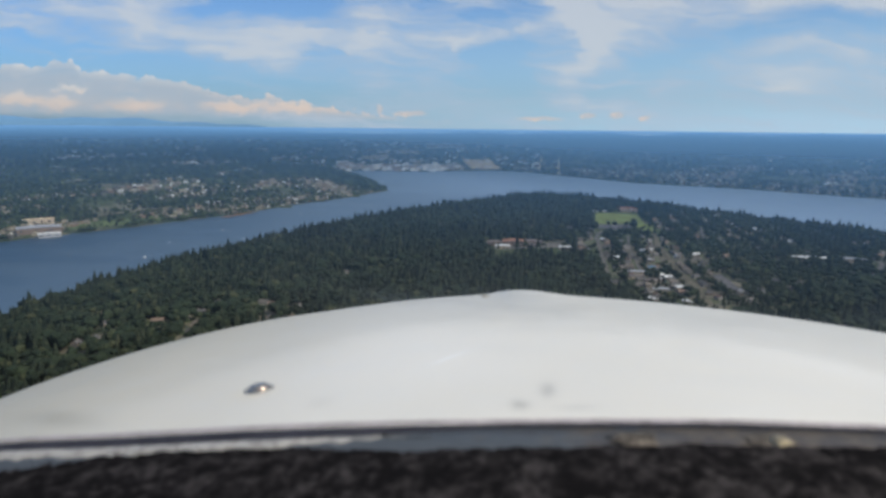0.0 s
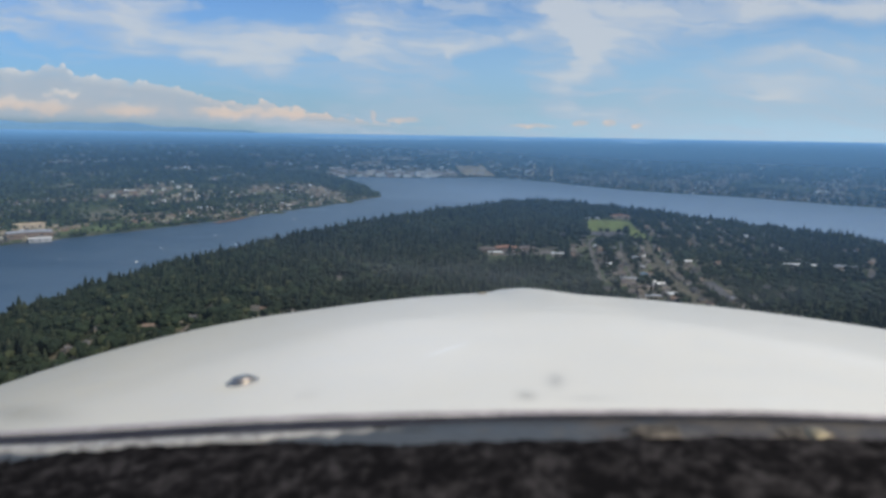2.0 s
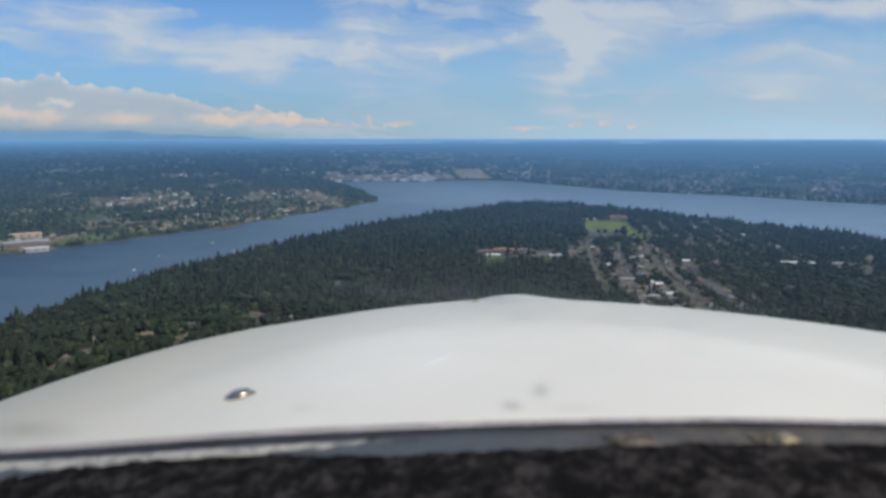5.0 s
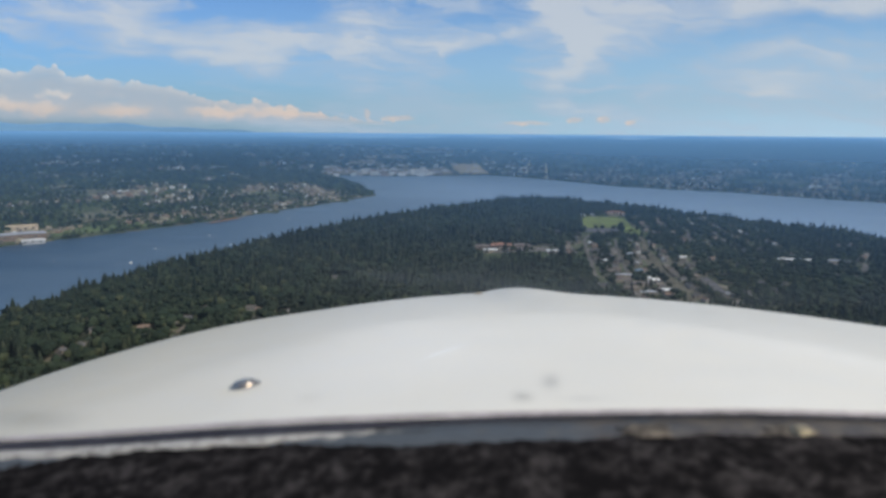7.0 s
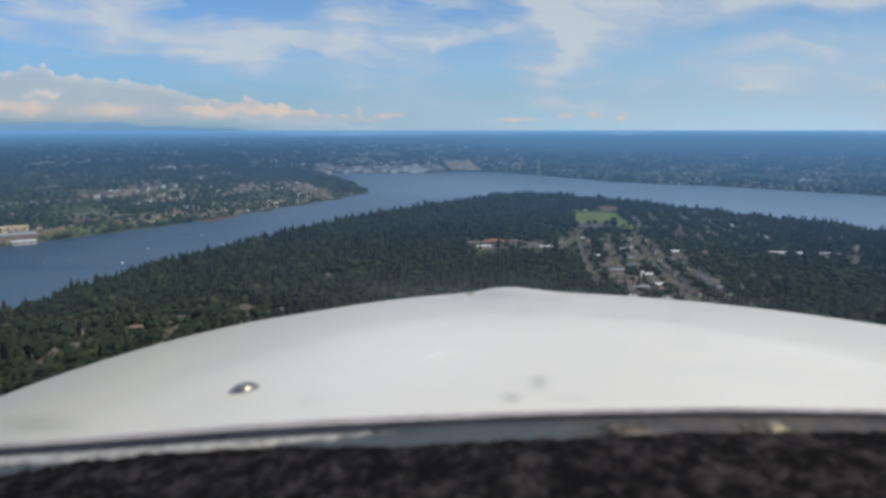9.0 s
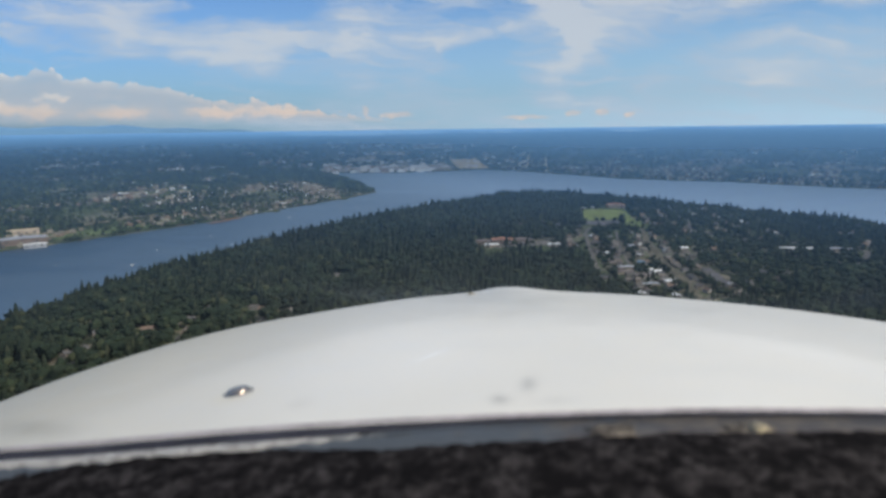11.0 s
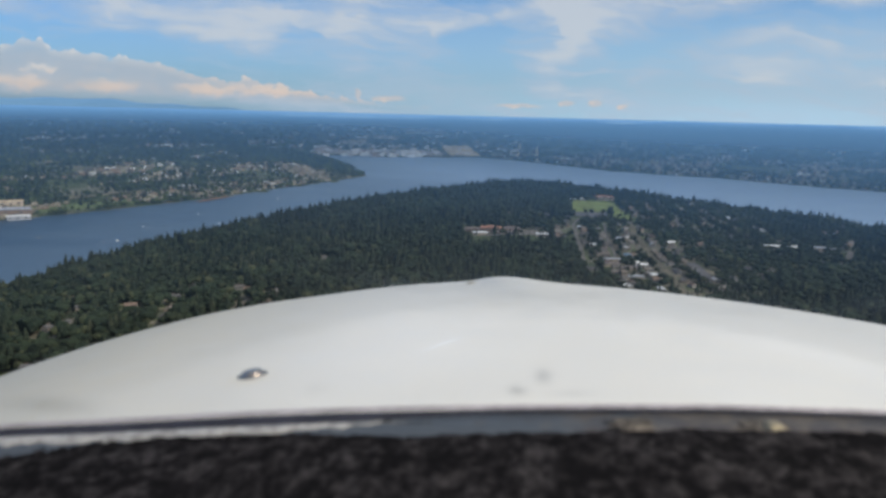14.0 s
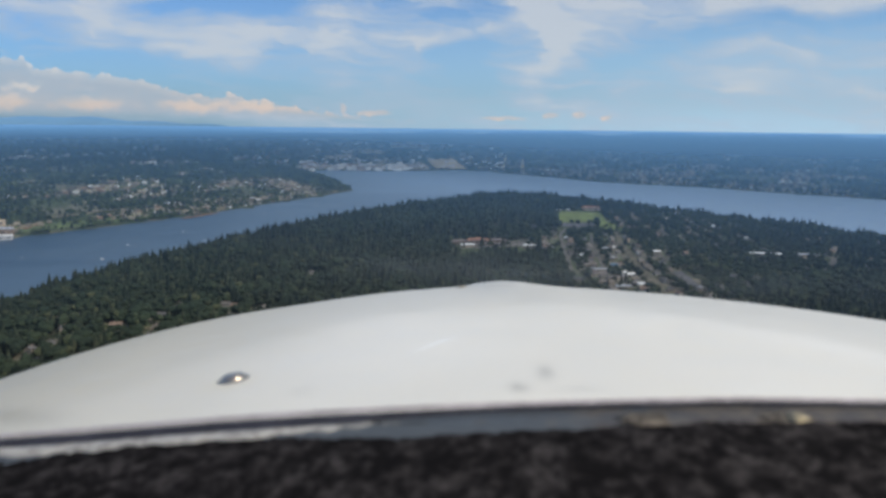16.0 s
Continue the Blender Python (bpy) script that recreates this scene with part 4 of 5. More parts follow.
def tree_density(x, y):
    """How thick the woods stand on the island, 0 to 1."""
    k = np.ones(np.shape(x))
    k = np.where(in_box(x, y, 210, 420, 700, 1220), 0.90, k)
    k = np.where(in_box(x, y, 224, 308, 815, 975), 0.34, k)
    k = np.where(in_box(x, y, 430, 640, 1240, 1650), 0.90, k)
    k = np.where(in_box(x, y, 420, 900, 780, 1240), 0.92, k)
    k = np.where(in_box(x, y, -430, -200, 470, 720), 0.78, k)
    homes = in_box(x, y, 215, 430, 700, 1330) | in_box(x, y, 420, 760, 860, 1680)
    k = np.where(homes & (garden_row(x, y) > 0.30), np.where(x < 400, 0.24, 0.56), k)
    u, v = (x - 378), (y - 1530) + (x - 378) * 0.17
    k = np.where((np.abs(u - (y - 1530) * 0.17) < 58) & (np.abs(v) < 92), 0.0, k)
    k = np.where((np.hypot((x - 392) / 26, (y - 1375) / 50) < 1), 0.05, k)
    k = np.where(in_box(x, y, 292, 425, 1310, 1450), 0.06, k)
    k = np.where(in_box(x, y, 395, 475, 1612, 1700) | in_box(x, y, 328, 395, 1600, 1640), 0.08, k)
    k = np.where(in_box(x, y, 50, 265, 1040, 1215), 0.16, k)
    k = np.where(in_box(x, y, 66, 165, 1085, 1165), 0.09, k)
    for ax, ay, bx, by, w in ((300, 1330, 270, 1249, 9), (270, 1249, 230, 997, 7), (230, 997, 205, 820, 6), (395, 1300, 357, 1146, 7), (357, 1146, 316, 845, 9),
                              (316, 845, 300, 700, 10), (380, 935, 368, 845, 14), (330, 1250, 305, 1138, 8), (305, 1138, 258, 863, 6), (470, 1230, 520, 1400, 7), (500, 1056, 640, 1040, 10),
                              (627, 964, 675, 1030, 9), (235, 1030, 470, 1030, 7)):
        k = np.where(near_line(x, y, ax, ay, bx, by) < w, 0.0, k)
    return k


def jittered(x0, x1, y0, y1, step):
    x, y = np.meshgrid(np.arange(x0, x1, step), np.arange(y0, y1, step), indexing="ij")
    x, y = x.ravel(), y.ravel()
    return x + (rng.random(len(x)) - 0.5) * step * 1.1, y + (rng.random(len(x)) - 0.5) * step * 1.1


def grove(x, y):
    """Where conifers rather than broadleaved trees stand: about 0 to 1."""
    w = 0.5 + 0.5 * np.sin(x * 0.019 + 1.1) * np.sin(y * 0.016 + 0.6) + 0.3 * np.sin(x * 0.047 - y * 0.031) + 0.12
    return np.clip(w, 0, 1)


# houses first, so that the trees leave them room
house_spots = []


def settle(n, x0, x1, y0, y1, gap, rows=False):
    made = tries = 0
    while made < n and tries < n * 40:
        tries += 1
        x, y = x0 + (x1 - x0) * rng.random(), y0 + (y1 - y0) * rng.random()
        if island_rim(x, y) > 1.05 or (rows and garden_row(x, y) < 0.25) or float(tree_density(np.array(x), np.array(y))) < 0.1:
            continue
        if all(math.hypot(x - a, y - b) > gap for a, b in house_spots):
            house_spots.append((x, y))
            made += 1


settle(80, 215, 400, 780, 1215, 11.5, True)
settle(60, 430, 640, 1240, 1640, 15, True)
settle(62, 430, 860, 800, 1300, 17, True)
settle(24, -430, -150, 520, 760, 14)
settle(12, 40, 300, 1220, 1420, 20)
settle(5, -240, -60, 700, 1000, 40)
spots = np.array(house_spots)


def clear_of_houses(x, y, r):
    keep = np.ones(len(x), dtype=bool)
    for a, b in house_spots:
        q = r * (1.45 if a < 0 else 1.0)
        keep &= (((x - a) / q) ** 2 + ((y - b + 8) / (q * 1.8)) ** 2 > 1)
    return keep


x, y = jittered(-780, 1050, 430, 2200, 7.6)
keep = (island_rim(x, y) < 1.17) & (np.abs(x) < 0.78 * y + 90) & (rng.random(len(x)) < tree_density(x, y) * 0.93)
x, y = x[keep], y[keep]
keep = clear_of_houses(x, y, 7.5)
x, y = x[keep], y[keep]
con = rng.random(len(x)) < 0.12 + 0.70 * grove(x, y) * np.where(np.hypot(x + 300, y - 520) < 300, 0.45, 1.0) * np.where(in_box(x, y, 210, 640, 780, 1220) | in_box(x, y, 430, 640, 1240, 1650), 0.35, 1.0)
tall = np.where(con, 12 + 14 * rng.random(len(x)) ** 2.2, 8.5 + 8 * rng.random(len(x)) ** 1.5)
wide = np.where(con, 0.85 + 0.5 * rng.random(len(x)), 0.95 + 0.5 * rng.random(len(x)))
stand = 1 + 0.16 * np.sin(x * 0.11 + 2 * np.sin(y * 0.031)) * np.sin(y * 0.087 + 1.7 * np.sin(x * 0.023)) + 0.10 * np.sin(x * 0.041 - y * 0.053)
tall = tall * stand * np.where(rng.random(len(x)) < 0.05, 1.16, 1.0)
tall = tall * np.where(in_box(x, y, 215, 440, 700, 1330), 0.72, np.where(in_box(x, y, 420, 760, 860, 1680), 0.82, 1.0))
order = np.argsort(np.hypot(x, y) + 60 * (np.abs(x + 320) > 260))
x, y, con, tall, wide = x[order], y[order], con[order], tall[order], wide[order]
single = np.arange(len(x)) < 240
near = np.hypot(x, y) < 980
CONES_NEAR = [cone_tree(7, 5, s) for s in range(6)]
CONES_MID = [cone_tree(6, 3, s) for s in range(20, 26)]
CONES_FAR = [cone_tree(5, 2, s) for s in range(30, 34)]
BROAD_NEAR = [broad_tree(4, s) for s in range(6)]
BROAD_MID = [broad_tree(2, s) for s in range(20, 26)]
BROAD_FAR = [broad_tree(1, s) for s in range(30, 34)]
for sel, shapes, mat, name, label in (
        (con & near & ~single, CONES_NEAR, M_CONIFER, "conifer_woods", "dark green fir woods on the near island"),
        (con & ~near, CONES_MID, M_CONIFER, "conifer_woods", "dark fir woods over the island's back"),
        (~con & near & ~single, BROAD_NEAR, M_BROAD, "broadleaf_woods", "mid-green broadleaved woods on the near island"),
        (~con & ~near, BROAD_MID, M_BROAD, "broadleaf_woods", "broadleaved woods over the island's back")):
    scatter(name, shapes, x[sel], y[sel], tall[sel], wide[sel], mat, label)

# the trees that stand nearest, one by one
def tree_thing(kind, shape, mat, trunk_r):
    tv, tf = shape
    root = new(kind)
    bm = bmesh.new()
    bmesh.ops.create_cone(bm, cap_ends=True, segments=7, radius1=trunk_r, radius2=trunk_r * 0.4, depth=0.5, matrix=Matrix.Translation((0, 0, 0.2)))
    part("trunk", bm, M_BARK, root)
    crown = sheet("crown", tv, tf, mat)
    crown.parent = root
    return root


protos = {True: [tree_thing("fir_tree", cone_tree(9, 7, 50 + k), M_CONIFER_ONE, 0.022) for k in range(4)],
          False: [tree_thing("broadleaf_tree", broad_tree(6, 60 + k), M_BROAD_ONE, 0.028) for k in range(4)]}
for o in protos[True]:
    tagged(o, "dark green fir tree in the island's woods", "tree", "trees on the near island")
for o in protos[False]:
    tagged(o, "leafy green broadleaved tree in the island's woods", "tree", "trees on the near island")
used = set()
for i in np.nonzero(single)[0]:
    k = int(rng.integers(0, 4))
    key = (bool(con[i]), k)
    m4 = pose(x[i], y[i], float(height(x[i], y[i])) - 0.2, 0, 0, 360 * rng.random()) @ Matrix.Diagonal((tall[i] * wide[i], tall[i] * wide[i], tall[i], 1))
    if key in used:
        copy_thing(protos[key[0]][k], m4)
    else:
        used.add(key)
        protos[key[0]][k].matrix_basis = Matrix.Identity(4)
        first = copy_thing(protos[key[0]][k], m4)
for group in protos.values():
    for o in group:
        for c in list(o.children_recursive):
            bpy.data.objects.remove(c)
        bpy.data.objects.remove(o)

# woods on the other shores
def shore_woods(az0, az1, r0, r1, n, lo, hi, con_share, label, edge=4.0, leaf=M_BROAD):
    a = np.radians(az0 + (az1 - az0) * rng.random(n))
    r = 1 / (1 / r1 + (1 / r0 - 1 / r1) * rng.random(n) ** 1.15)
    x, y = r * np.sin(a), r * np.cos(a)
    d = shore_distance(x, y)
    open_land = 0.5 + 0.5 * np.sin(x * 0.0071 + 2.2) * np.sin(y * 0.0058) + 0.35 * np.sin(x * 0.019 + y * 0.013)
    keep = (d > edge) & (rng.random(n) < np.clip(np.where(x < -250, 0.30, 0.02) + 1.25 * open_land, 0.04, 1))
    keep &= (near_line(x, y, -1130, 2150, -920, 2205) > 62) & (near_line(x, y, -930, 1680, -780, 1900) > 20) & (near_line(x, y, -1010, 1600, -930, 1680) > 14)
    keep &= ~((d < 45) & (x < -250) & (y < 2700) & (rng.random(n) < 0.55))
    keep &= ~((d < 120) & (x < -740) & (y > 1540) & (y < 1920) & (rng.random(n) < 0.80))
    keep &= ~((d < 330) & (x > -720) & (x < -200) & (y > 1800) & (y < 2850) & (rng.random(n) < 0.30))
    keep &= ~((d < 200) & (np.abs(x + 330) < 460) & (y > 3650) & (rng.random(n) < 0.92))
    keep &= ~in_box(x, y, -1010, -880, 1395, 1560) & ~in_box(x, y, 35, 268, 3900, 4310) & ~in_box(x, y, -230, 110, 4350, 4470)
    valley = (y > 3900) & (np.abs(x + 0.06 * y - 100) < 640)
    keep &= ~(valley & (rng.random(n) < 0.72))
    keep &= ~((x > 300) & (rng.random(n) < 0.28))
    x, y = x[keep], y[keep]
    tall = lo + (hi - lo) * rng.random(len(x))
    c = rng.random(len(x)) < con_share
    one = np.ones(len(x))
    scatter("far_woods", CONES_FAR, x[c], y[c], tall[c] * 1.25, one[c] * 1.35, M_CONIFER, label)
    scatter("far_woods", BROAD_FAR, x[~c], y[~c], tall[~c], one[~c] * 1.5, leaf, label)


shore_woods(-40, -2, 1380, 2700, 15000, 9, 15, 0.45, "mixed green woods on the eastern shore", leaf=M_BROAD_SUNLIT)
# clumps of trees that lean over the water on the eastern shore
n = 45000
x, y = -1090 + 850 * rng.random(n), 1420 + 1300 * rng.random(n)
d = shore_distance(x, y)
keep = (d > 0.5) & (d < 13) & (np.sin(y * 0.047 + 0.8) + 0.7 * np.sin(y * 0.121 + x * 0.05) + 0.4 * np.sin(y * 0.31) > np.where(y < 1850, -0.15, 0.45)) & ~in_box(x, y, -1010, -880, 1380, 1520)
x, y = x[keep], y[keep]
scatter("shore_trees", BROAD_FAR, x, y, 7 + 8 * rng.random(len(x)), np.full(len(x), 1.3), M_BROAD_SUNLIT, "clumps of leafy trees along the eastern shoreline")
shore_woods(-40, 3, 2600, 4300, 14000, 12, 20, 0.5, "mixed green woods on the hills beyond the lake", leaf=M_BROAD_SUNLIT)
shore_woods(0, 40, 2300, 4300, 16000, 11, 18, 0.6, "dark mixed woods on the western shore hills")
shore_woods(-42, 42, 4100, 4940, 16000, 8, 14, 0.35, "green woods on the far plateau below the skyline", leaf=M_BROAD_SUNLIT)


# ---- houses ----
def gable_house(name, w, l, h, rise, wing, wall_mat, roof_mat):
    """A house with a gabled roof that overhangs, a wing, a chimney, a door and windows."""
    root = new(name)
    bm = bmesh.new()
    box(bm, -w / 2, -l / 2, -2.0, w / 2, l / 2, h)
    ridge0, ridge1 = bm.verts.new((0, -l / 2, h + rise)), bm.verts.new((0, l / 2, h + rise))
    for ry, yy2 in ((ridge0, -l / 2), (ridge1, l / 2)):
        a = bm.verts.new((-w / 2, yy2, h))
        c = bm.verts.new((w / 2, yy2, h))
        bm.faces.new((a, c, ry))
    if wing:
        box(bm, w / 2, -l * 0.15, -2.0, w / 2 + wing, l * 0.4, h * 0.8)
    part("wall", bm, wall_mat, root)
    bm = bmesh.new()
    o = 0.5
    for s in (-1, 1):
        q = [(0, -l / 2 - o, h + rise), (0, l / 2 + o, h + rise), (s * (w / 2 + o), l / 2 + o, h - 0.3), (s * (w / 2 + o), -l / 2 - o, h - 0.3)]
        up = [bm.verts.new((a, b, c + 0.25)) for a, b, c in q]
        dn = [bm.verts.new((a, b, c)) for a, b, c in q]
        bm.faces.new(up if s > 0 else up[::-1])
        bm.faces.new(dn[::-1] if s > 0 else dn)
        for i in range(4):
            bm.faces.new((up[i], dn[i], dn[(i + 1) % 4], up[(i + 1) % 4]))
    if wing:
        q = [(w / 2, -l * 0.15 - o, h + 0.2), (w / 2, l * 0.4 + o, h + 0.2), (w / 2 + wing + o, l * 0.4 + o, h * 0.8 - 0.1), (w / 2 + wing + o, -l * 0.15 - o, h * 0.8 - 0.1)]
        up = [bm.verts.new((a, b, c + 0.2)) for a, b, c in q]
        dn = [bm.verts.new((a, b, c)) for a, b, c in q]
        bm.faces.new(up)
        bm.faces.new(dn[::-1])
        for i in range(4):
            bm.faces.new((up[i], dn[i], dn[(i + 1) % 4], up[(i + 1) % 4]))
    roof = part("roof", bm, roof_mat, root)
    bm = bmesh.new()
    box(bm, w * 0.18, l * 0.1, h, w * 0.18 + 0.8, l * 0.1 + 0.8, h + rise + 0.9)
    part("chimney", bm, M_BROWN, roof)
    for fx in (-0.28, 0.12):
        bm = bmesh.new()
        box(bm, w * fx, -l / 2 - 0.06, h * 0.35, w * fx + 1.4, -l / 2 + 0.02, h * 0.8)
        part("window", bm, M_GLASSDARK, root)
    return root


houses = [gable_house("house", 7.0, 9.5, 3.6, 2.2, 0, M_WALL, M_ROOF), gable_house("house", 7.5, 11, 3.2, 1.8, 4.5, M_WALL, M_ROOF),
          gable_house("house", 6.2, 8.5, 4.8, 2.4, 3.0, M_WALL, M_ROOF), gable_house("house", 8.5, 12.5, 3.0, 1.5, 0, M_WALL, M_WHITE)]
LABELS = ["plain gabled family house among trees", "gabled house with a low wing", "tall two-storey house with a garage wing", "low house with a pale roof"]
for o, text in zip(houses, LABELS):
    tagged(o, text, "house", "houses on the island")
placed = [False] * 4
for hx, hy in house_spots:
    k = int(rng.choice([0, 1, 2, 3], p=[0.42, 0.28, 0.25, 0.05] if hx > 0 else [0.3, 0.3, 0.28, 0.12]))
    z = float(height(hx, hy)) + 0.3
    m4 = pose(hx, hy, z, 0, 0, float(rng.choice([10, 100, 190, 280])) + 8 * rng.standard_normal())
    if placed[k]:
        copy_thing(houses[k], m4)
    else:
        houses[k].matrix_basis, placed[k] = m4, True


def town(name, x, y, w, l, h, mat, label, gable=True):
    """One mesh of many far houses or sheds, boxes with pitched roofs."""
    n = len(x)
    turn = radians(12) + np.radians(rng.choice([0, 90], n)) + 0.15 * rng.standard_normal(n)
    z = height(x, y)
    tv = np.array([(-.5, -.5, -.6), (.5, -.5, -.6), (.5, .5, -.6), (-.5, .5, -.6), (-.5, -.5, 1), (.5, -.5, 1), (.5, .5, 1), (-.5, .5, 1), (0, -.5, 1.5 if gable else 1.06), (0, .5, 1.5 if gable else 1.06)])
    tf = np.array([(0, 1, 5), (0, 5, 4), (1, 2, 6), (1, 6, 5), (2, 3, 7), (2, 7, 6), (3, 0, 4), (3, 4, 7), (4, 5, 8), (6, 7, 9), (5, 6, 9), (5, 9, 8), (7, 4, 8), (7, 8, 9)])
    c, s = np.cos(turn)[:, None], np.sin(turn)[:, None]
    bx, by = tv[None, :, 0] * w[:, None], tv[None, :, 1] * l[:, None]
    v = np.stack([x[:, None] + bx * c - by * s, y[:, None] + bx * s + by * c, z[:, None] + tv[None, :, 2] * h[:, None]], -1).reshape(-1, 3)
    f = (tf[None] + (np.arange(n) * 10)[:, None, None]).reshape(-1, 3)
    return tagged(sheet(name, v, f, mat), label, "houses", kind="stuff")


def town_at(n, az0, az1, r0, r1, d0, d1, size, label, mat=M_TOWN, gable=True, clump=0.0):
    a = np.radians(az0 + (az1 - az0) * rng.random(n * 6))
    r = 1 / (1 / r1 + (1 / r0 - 1 / r1) * rng.random(n * 6))
    x, y = r * np.sin(a), r * np.cos(a)
    d = shore_distance(x, y)
    keep = (d > d0) & (d < d1)
    if clump:
        keep &= np.sin(x * 0.009 + 0.7) * np.sin(y * 0.007 + 1.9) + 0.5 * np.sin(x * 0.023 - y * 0.017) > clump
    x, y = x[keep][:n], y[keep][:n]
    k = 0.75 + 0.6 * rng.random(len(x))
    return town("far_houses", x, y, size * 0.8 * k, size * 1.15 * k, size * (0.42 if gable else 0.30) * k, mat, label, gable)


town_at(1500, -19, -4.5, 1800, 2800, 8, 420, 9, "dense pale houses on the wooded point", clump=-0.7)
town_at(330, -37, -16, 1400, 2100, 12, 260, 10, "scattered houses along the eastern shore", clump=-0.1)
town_at(330, -38, -5, 2000, 4300, 250, 2500, 12, "clusters of houses on the eastern hills", clump=0.55)
town_at(900, 5, 37, 2450, 3900, 10, 900, 10, "houses along the western shore", clump=-0.1)
town_at(700, 4, 37, 2600, 4000, 60, 1300, 14, "pale houses on the western hills", M_SUBURB, clump=0.25)
town_at(220, -38, -3, 2900, 4300, 300, 2500, 16, "pale houses on the eastern hills", M_SUBURB, clump=0.60)
town_at(480, -40, 40, 3700, 4900, 250, 4000, 20, "far suburbs on the plateau", M_SUBURB, clump=0.45)
town_at(110, -10.5, 0.3, 3720, 4350, 10, 260, 34, "large pale industrial sheds by the far shore", M_SHED, gable=False)
town_at(170, -10, 7, 3980, 4880, 60, 4000, 24, "pale sheds and blocks across the valley floor", M_SHED, gable=False)
town_at(420, -33, -6, 2250, 3700, 180, 1900, 11, "tan houses in clusters on the eastern plateau", clump=0.15)
town_at(150, -38, -20, 1500, 2300, 120, 700, 11, "tan houses on the slope above the sports halls", clump=0.2)
town_at(900, 7, 37, 2550, 3900, 30, 900, 11, "weathered houses stepping up the western slope", clump=-0.2)
n = 45
cx, cy = -1045 + 200 * (rng.random(n) - 0.5), 2180 + 75 * (rng.random(n) - 0.5)
town("far_houses", cx, cy + (cx + 1030) * 0.2, 9 + 4 * rng.random(n), 12 + 4 * rng.random(n), 5 + rng.random(n), M_TOWN, "new houses on a cleared hillside")
draped("bare_ground", -1045, 2177, 185, 52, 11, M_OLIVE, 1.5, "cleared tan hillside with new houses", "bare ground", ragged=0.2)
for cx, cy, w, l in ((-640, 3900, 170, 150), (-430, 3885, 200, 130), (-215, 3930, 190, 150), (-40, 3960, 160, 190), (-330, 4300, 220, 90), (-80, 4480, 260, 120), (-520, 4180, 180, 80)):
    draped("works_yard", cx, cy, w, l, 4, M_PALE, 2.6, "pale works ground by the lake's far end", "works yard", ragged=0.16)
VALLEY_GROUND = ((-250, 4560, 300, 60, 3), (180, 4520, 260, 70, -4), (-480, 4420, 240, 60, 6), (330, 4300, 180, 50, -5), (-40, 4700, 360, 60, 0), (420, 4640, 300, 60, -6),
                 (640, 3900, 160, 70, -20), (980, 3500, 200, 60, -25), (1320, 3200, 200, 60, -28), (1500, 3050, 160, 60, -30), (1150, 3700, 220, 60, -20))
SHORE_GROUND = ((-600, 2080, 130, 170, 25), (-520, 2240, 120, 170, 24), (-430, 2420, 120, 170, 24), (-680, 1930, 120, 120, 30), (-720, 2080, 110, 90, 20), (-620, 2300, 120, 100, 10),
                (-1260, 2900, 200, 90, 15), (-700, 2900, 260, 110, 8), (-900, 3300, 260, 110, 10), (-420, 2950, 120, 120, 0))
for cx, cy, w, l, tn in VALLEY_GROUND + SHORE_GROUND:
    draped("yard", cx, cy, w, l, tn, M_OLIVE, 1.3, "dry olive ground among houses and trees", "garden ground", ragged=0.3)
draped("bank", -614, 1830, 20, 110, -22, M_REDBANK, 1.4, "reddish bare bank at the water's edge", "bank", ragged=0.4)
draped("airfield", 152, 4085, 190, 270, 12, M_SAND, 3.0, "pale gravel flat at the lake's far end", "gravel flat", ragged=0.14)
draped("lawn", -880, 1580, 62, 160, -37, M_SHORE_GRASS, 1.2, "green strip of lawn along the shore", "lawn", ragged=0.15)
draped("lawn", -765, 1735, 58, 160, -36, M_SHORE_GRASS, 1.2, "rough green bank along the shore", "lawn", ragged=0.2)
street("road", [(-1010, 1600), (-930, 1680), (-860, 1800), (-780, 1900), (-700, 1960), (-640, 1960)], 15, M_TRACK, 1.5, "tan embankment road behind the shore")
street("road", [(-800, 1690), (-665, 1860), (-565, 2085), (-420, 2370), (-310, 2620)], 7, M_EARTH, 1.0, "brown shoreline track below the houses")
for px0, py0, px1, py1 in ((560, 3640, 640, 4150), (470, 3790, 545, 4250)):
    street("clearing", [(px0, py0), (px1, py1)], 14, M_SAND, 6.0, "pale strip laid up the wooded hillside", "clearing")


# ---- large buildings ----
def hall(name, x, y, turn, w, l, h, arch, wall_mat, roof_mat, label, category="building", bays=6):
    """A large hall: walls, an arched or flat roof with a rim, and window bays."""
    root = new(name)
    root.matrix_basis = pose(x, y, max(0.5, float(height(x, y))), 0, 0, turn)
    bm = bmesh.new()
    box(bm, -w / 2, -l / 2, -6, w / 2, l / 2, h)
    part("wall", bm, wall_mat, root)
    us = np.linspace(-1, 1, 13)
    rows = [np.stack([us * (w / 2 + 0.8), np.full(13, yy2), h + 0.25 + arch * (1 - us ** 2)], -1) for yy2 in (-l / 2 - 0.8, 0, l / 2 + 0.8)]
    roof = sheet("roof", np.concatenate(rows), grid_faces(3, 13), roof_mat, False)
    roof.parent = root
    solid = roof.modifiers.new("thick", "SOLIDIFY")
    solid.thickness, solid.offset = 0.6, -1
    for i in range(bays):
        bm = bmesh.new()
        bx0 = -w / 2 + w * (i + 0.2) / bays
        box(bm, bx0, -l / 2 - 0.15, h * 0.40, bx0 + min(5.0, w * 0.6 / bays), -l / 2 + 0.05, h * 0.68)
        part("window", bm, M_GLASSDARK, root)
    return tagged(root, label, category)


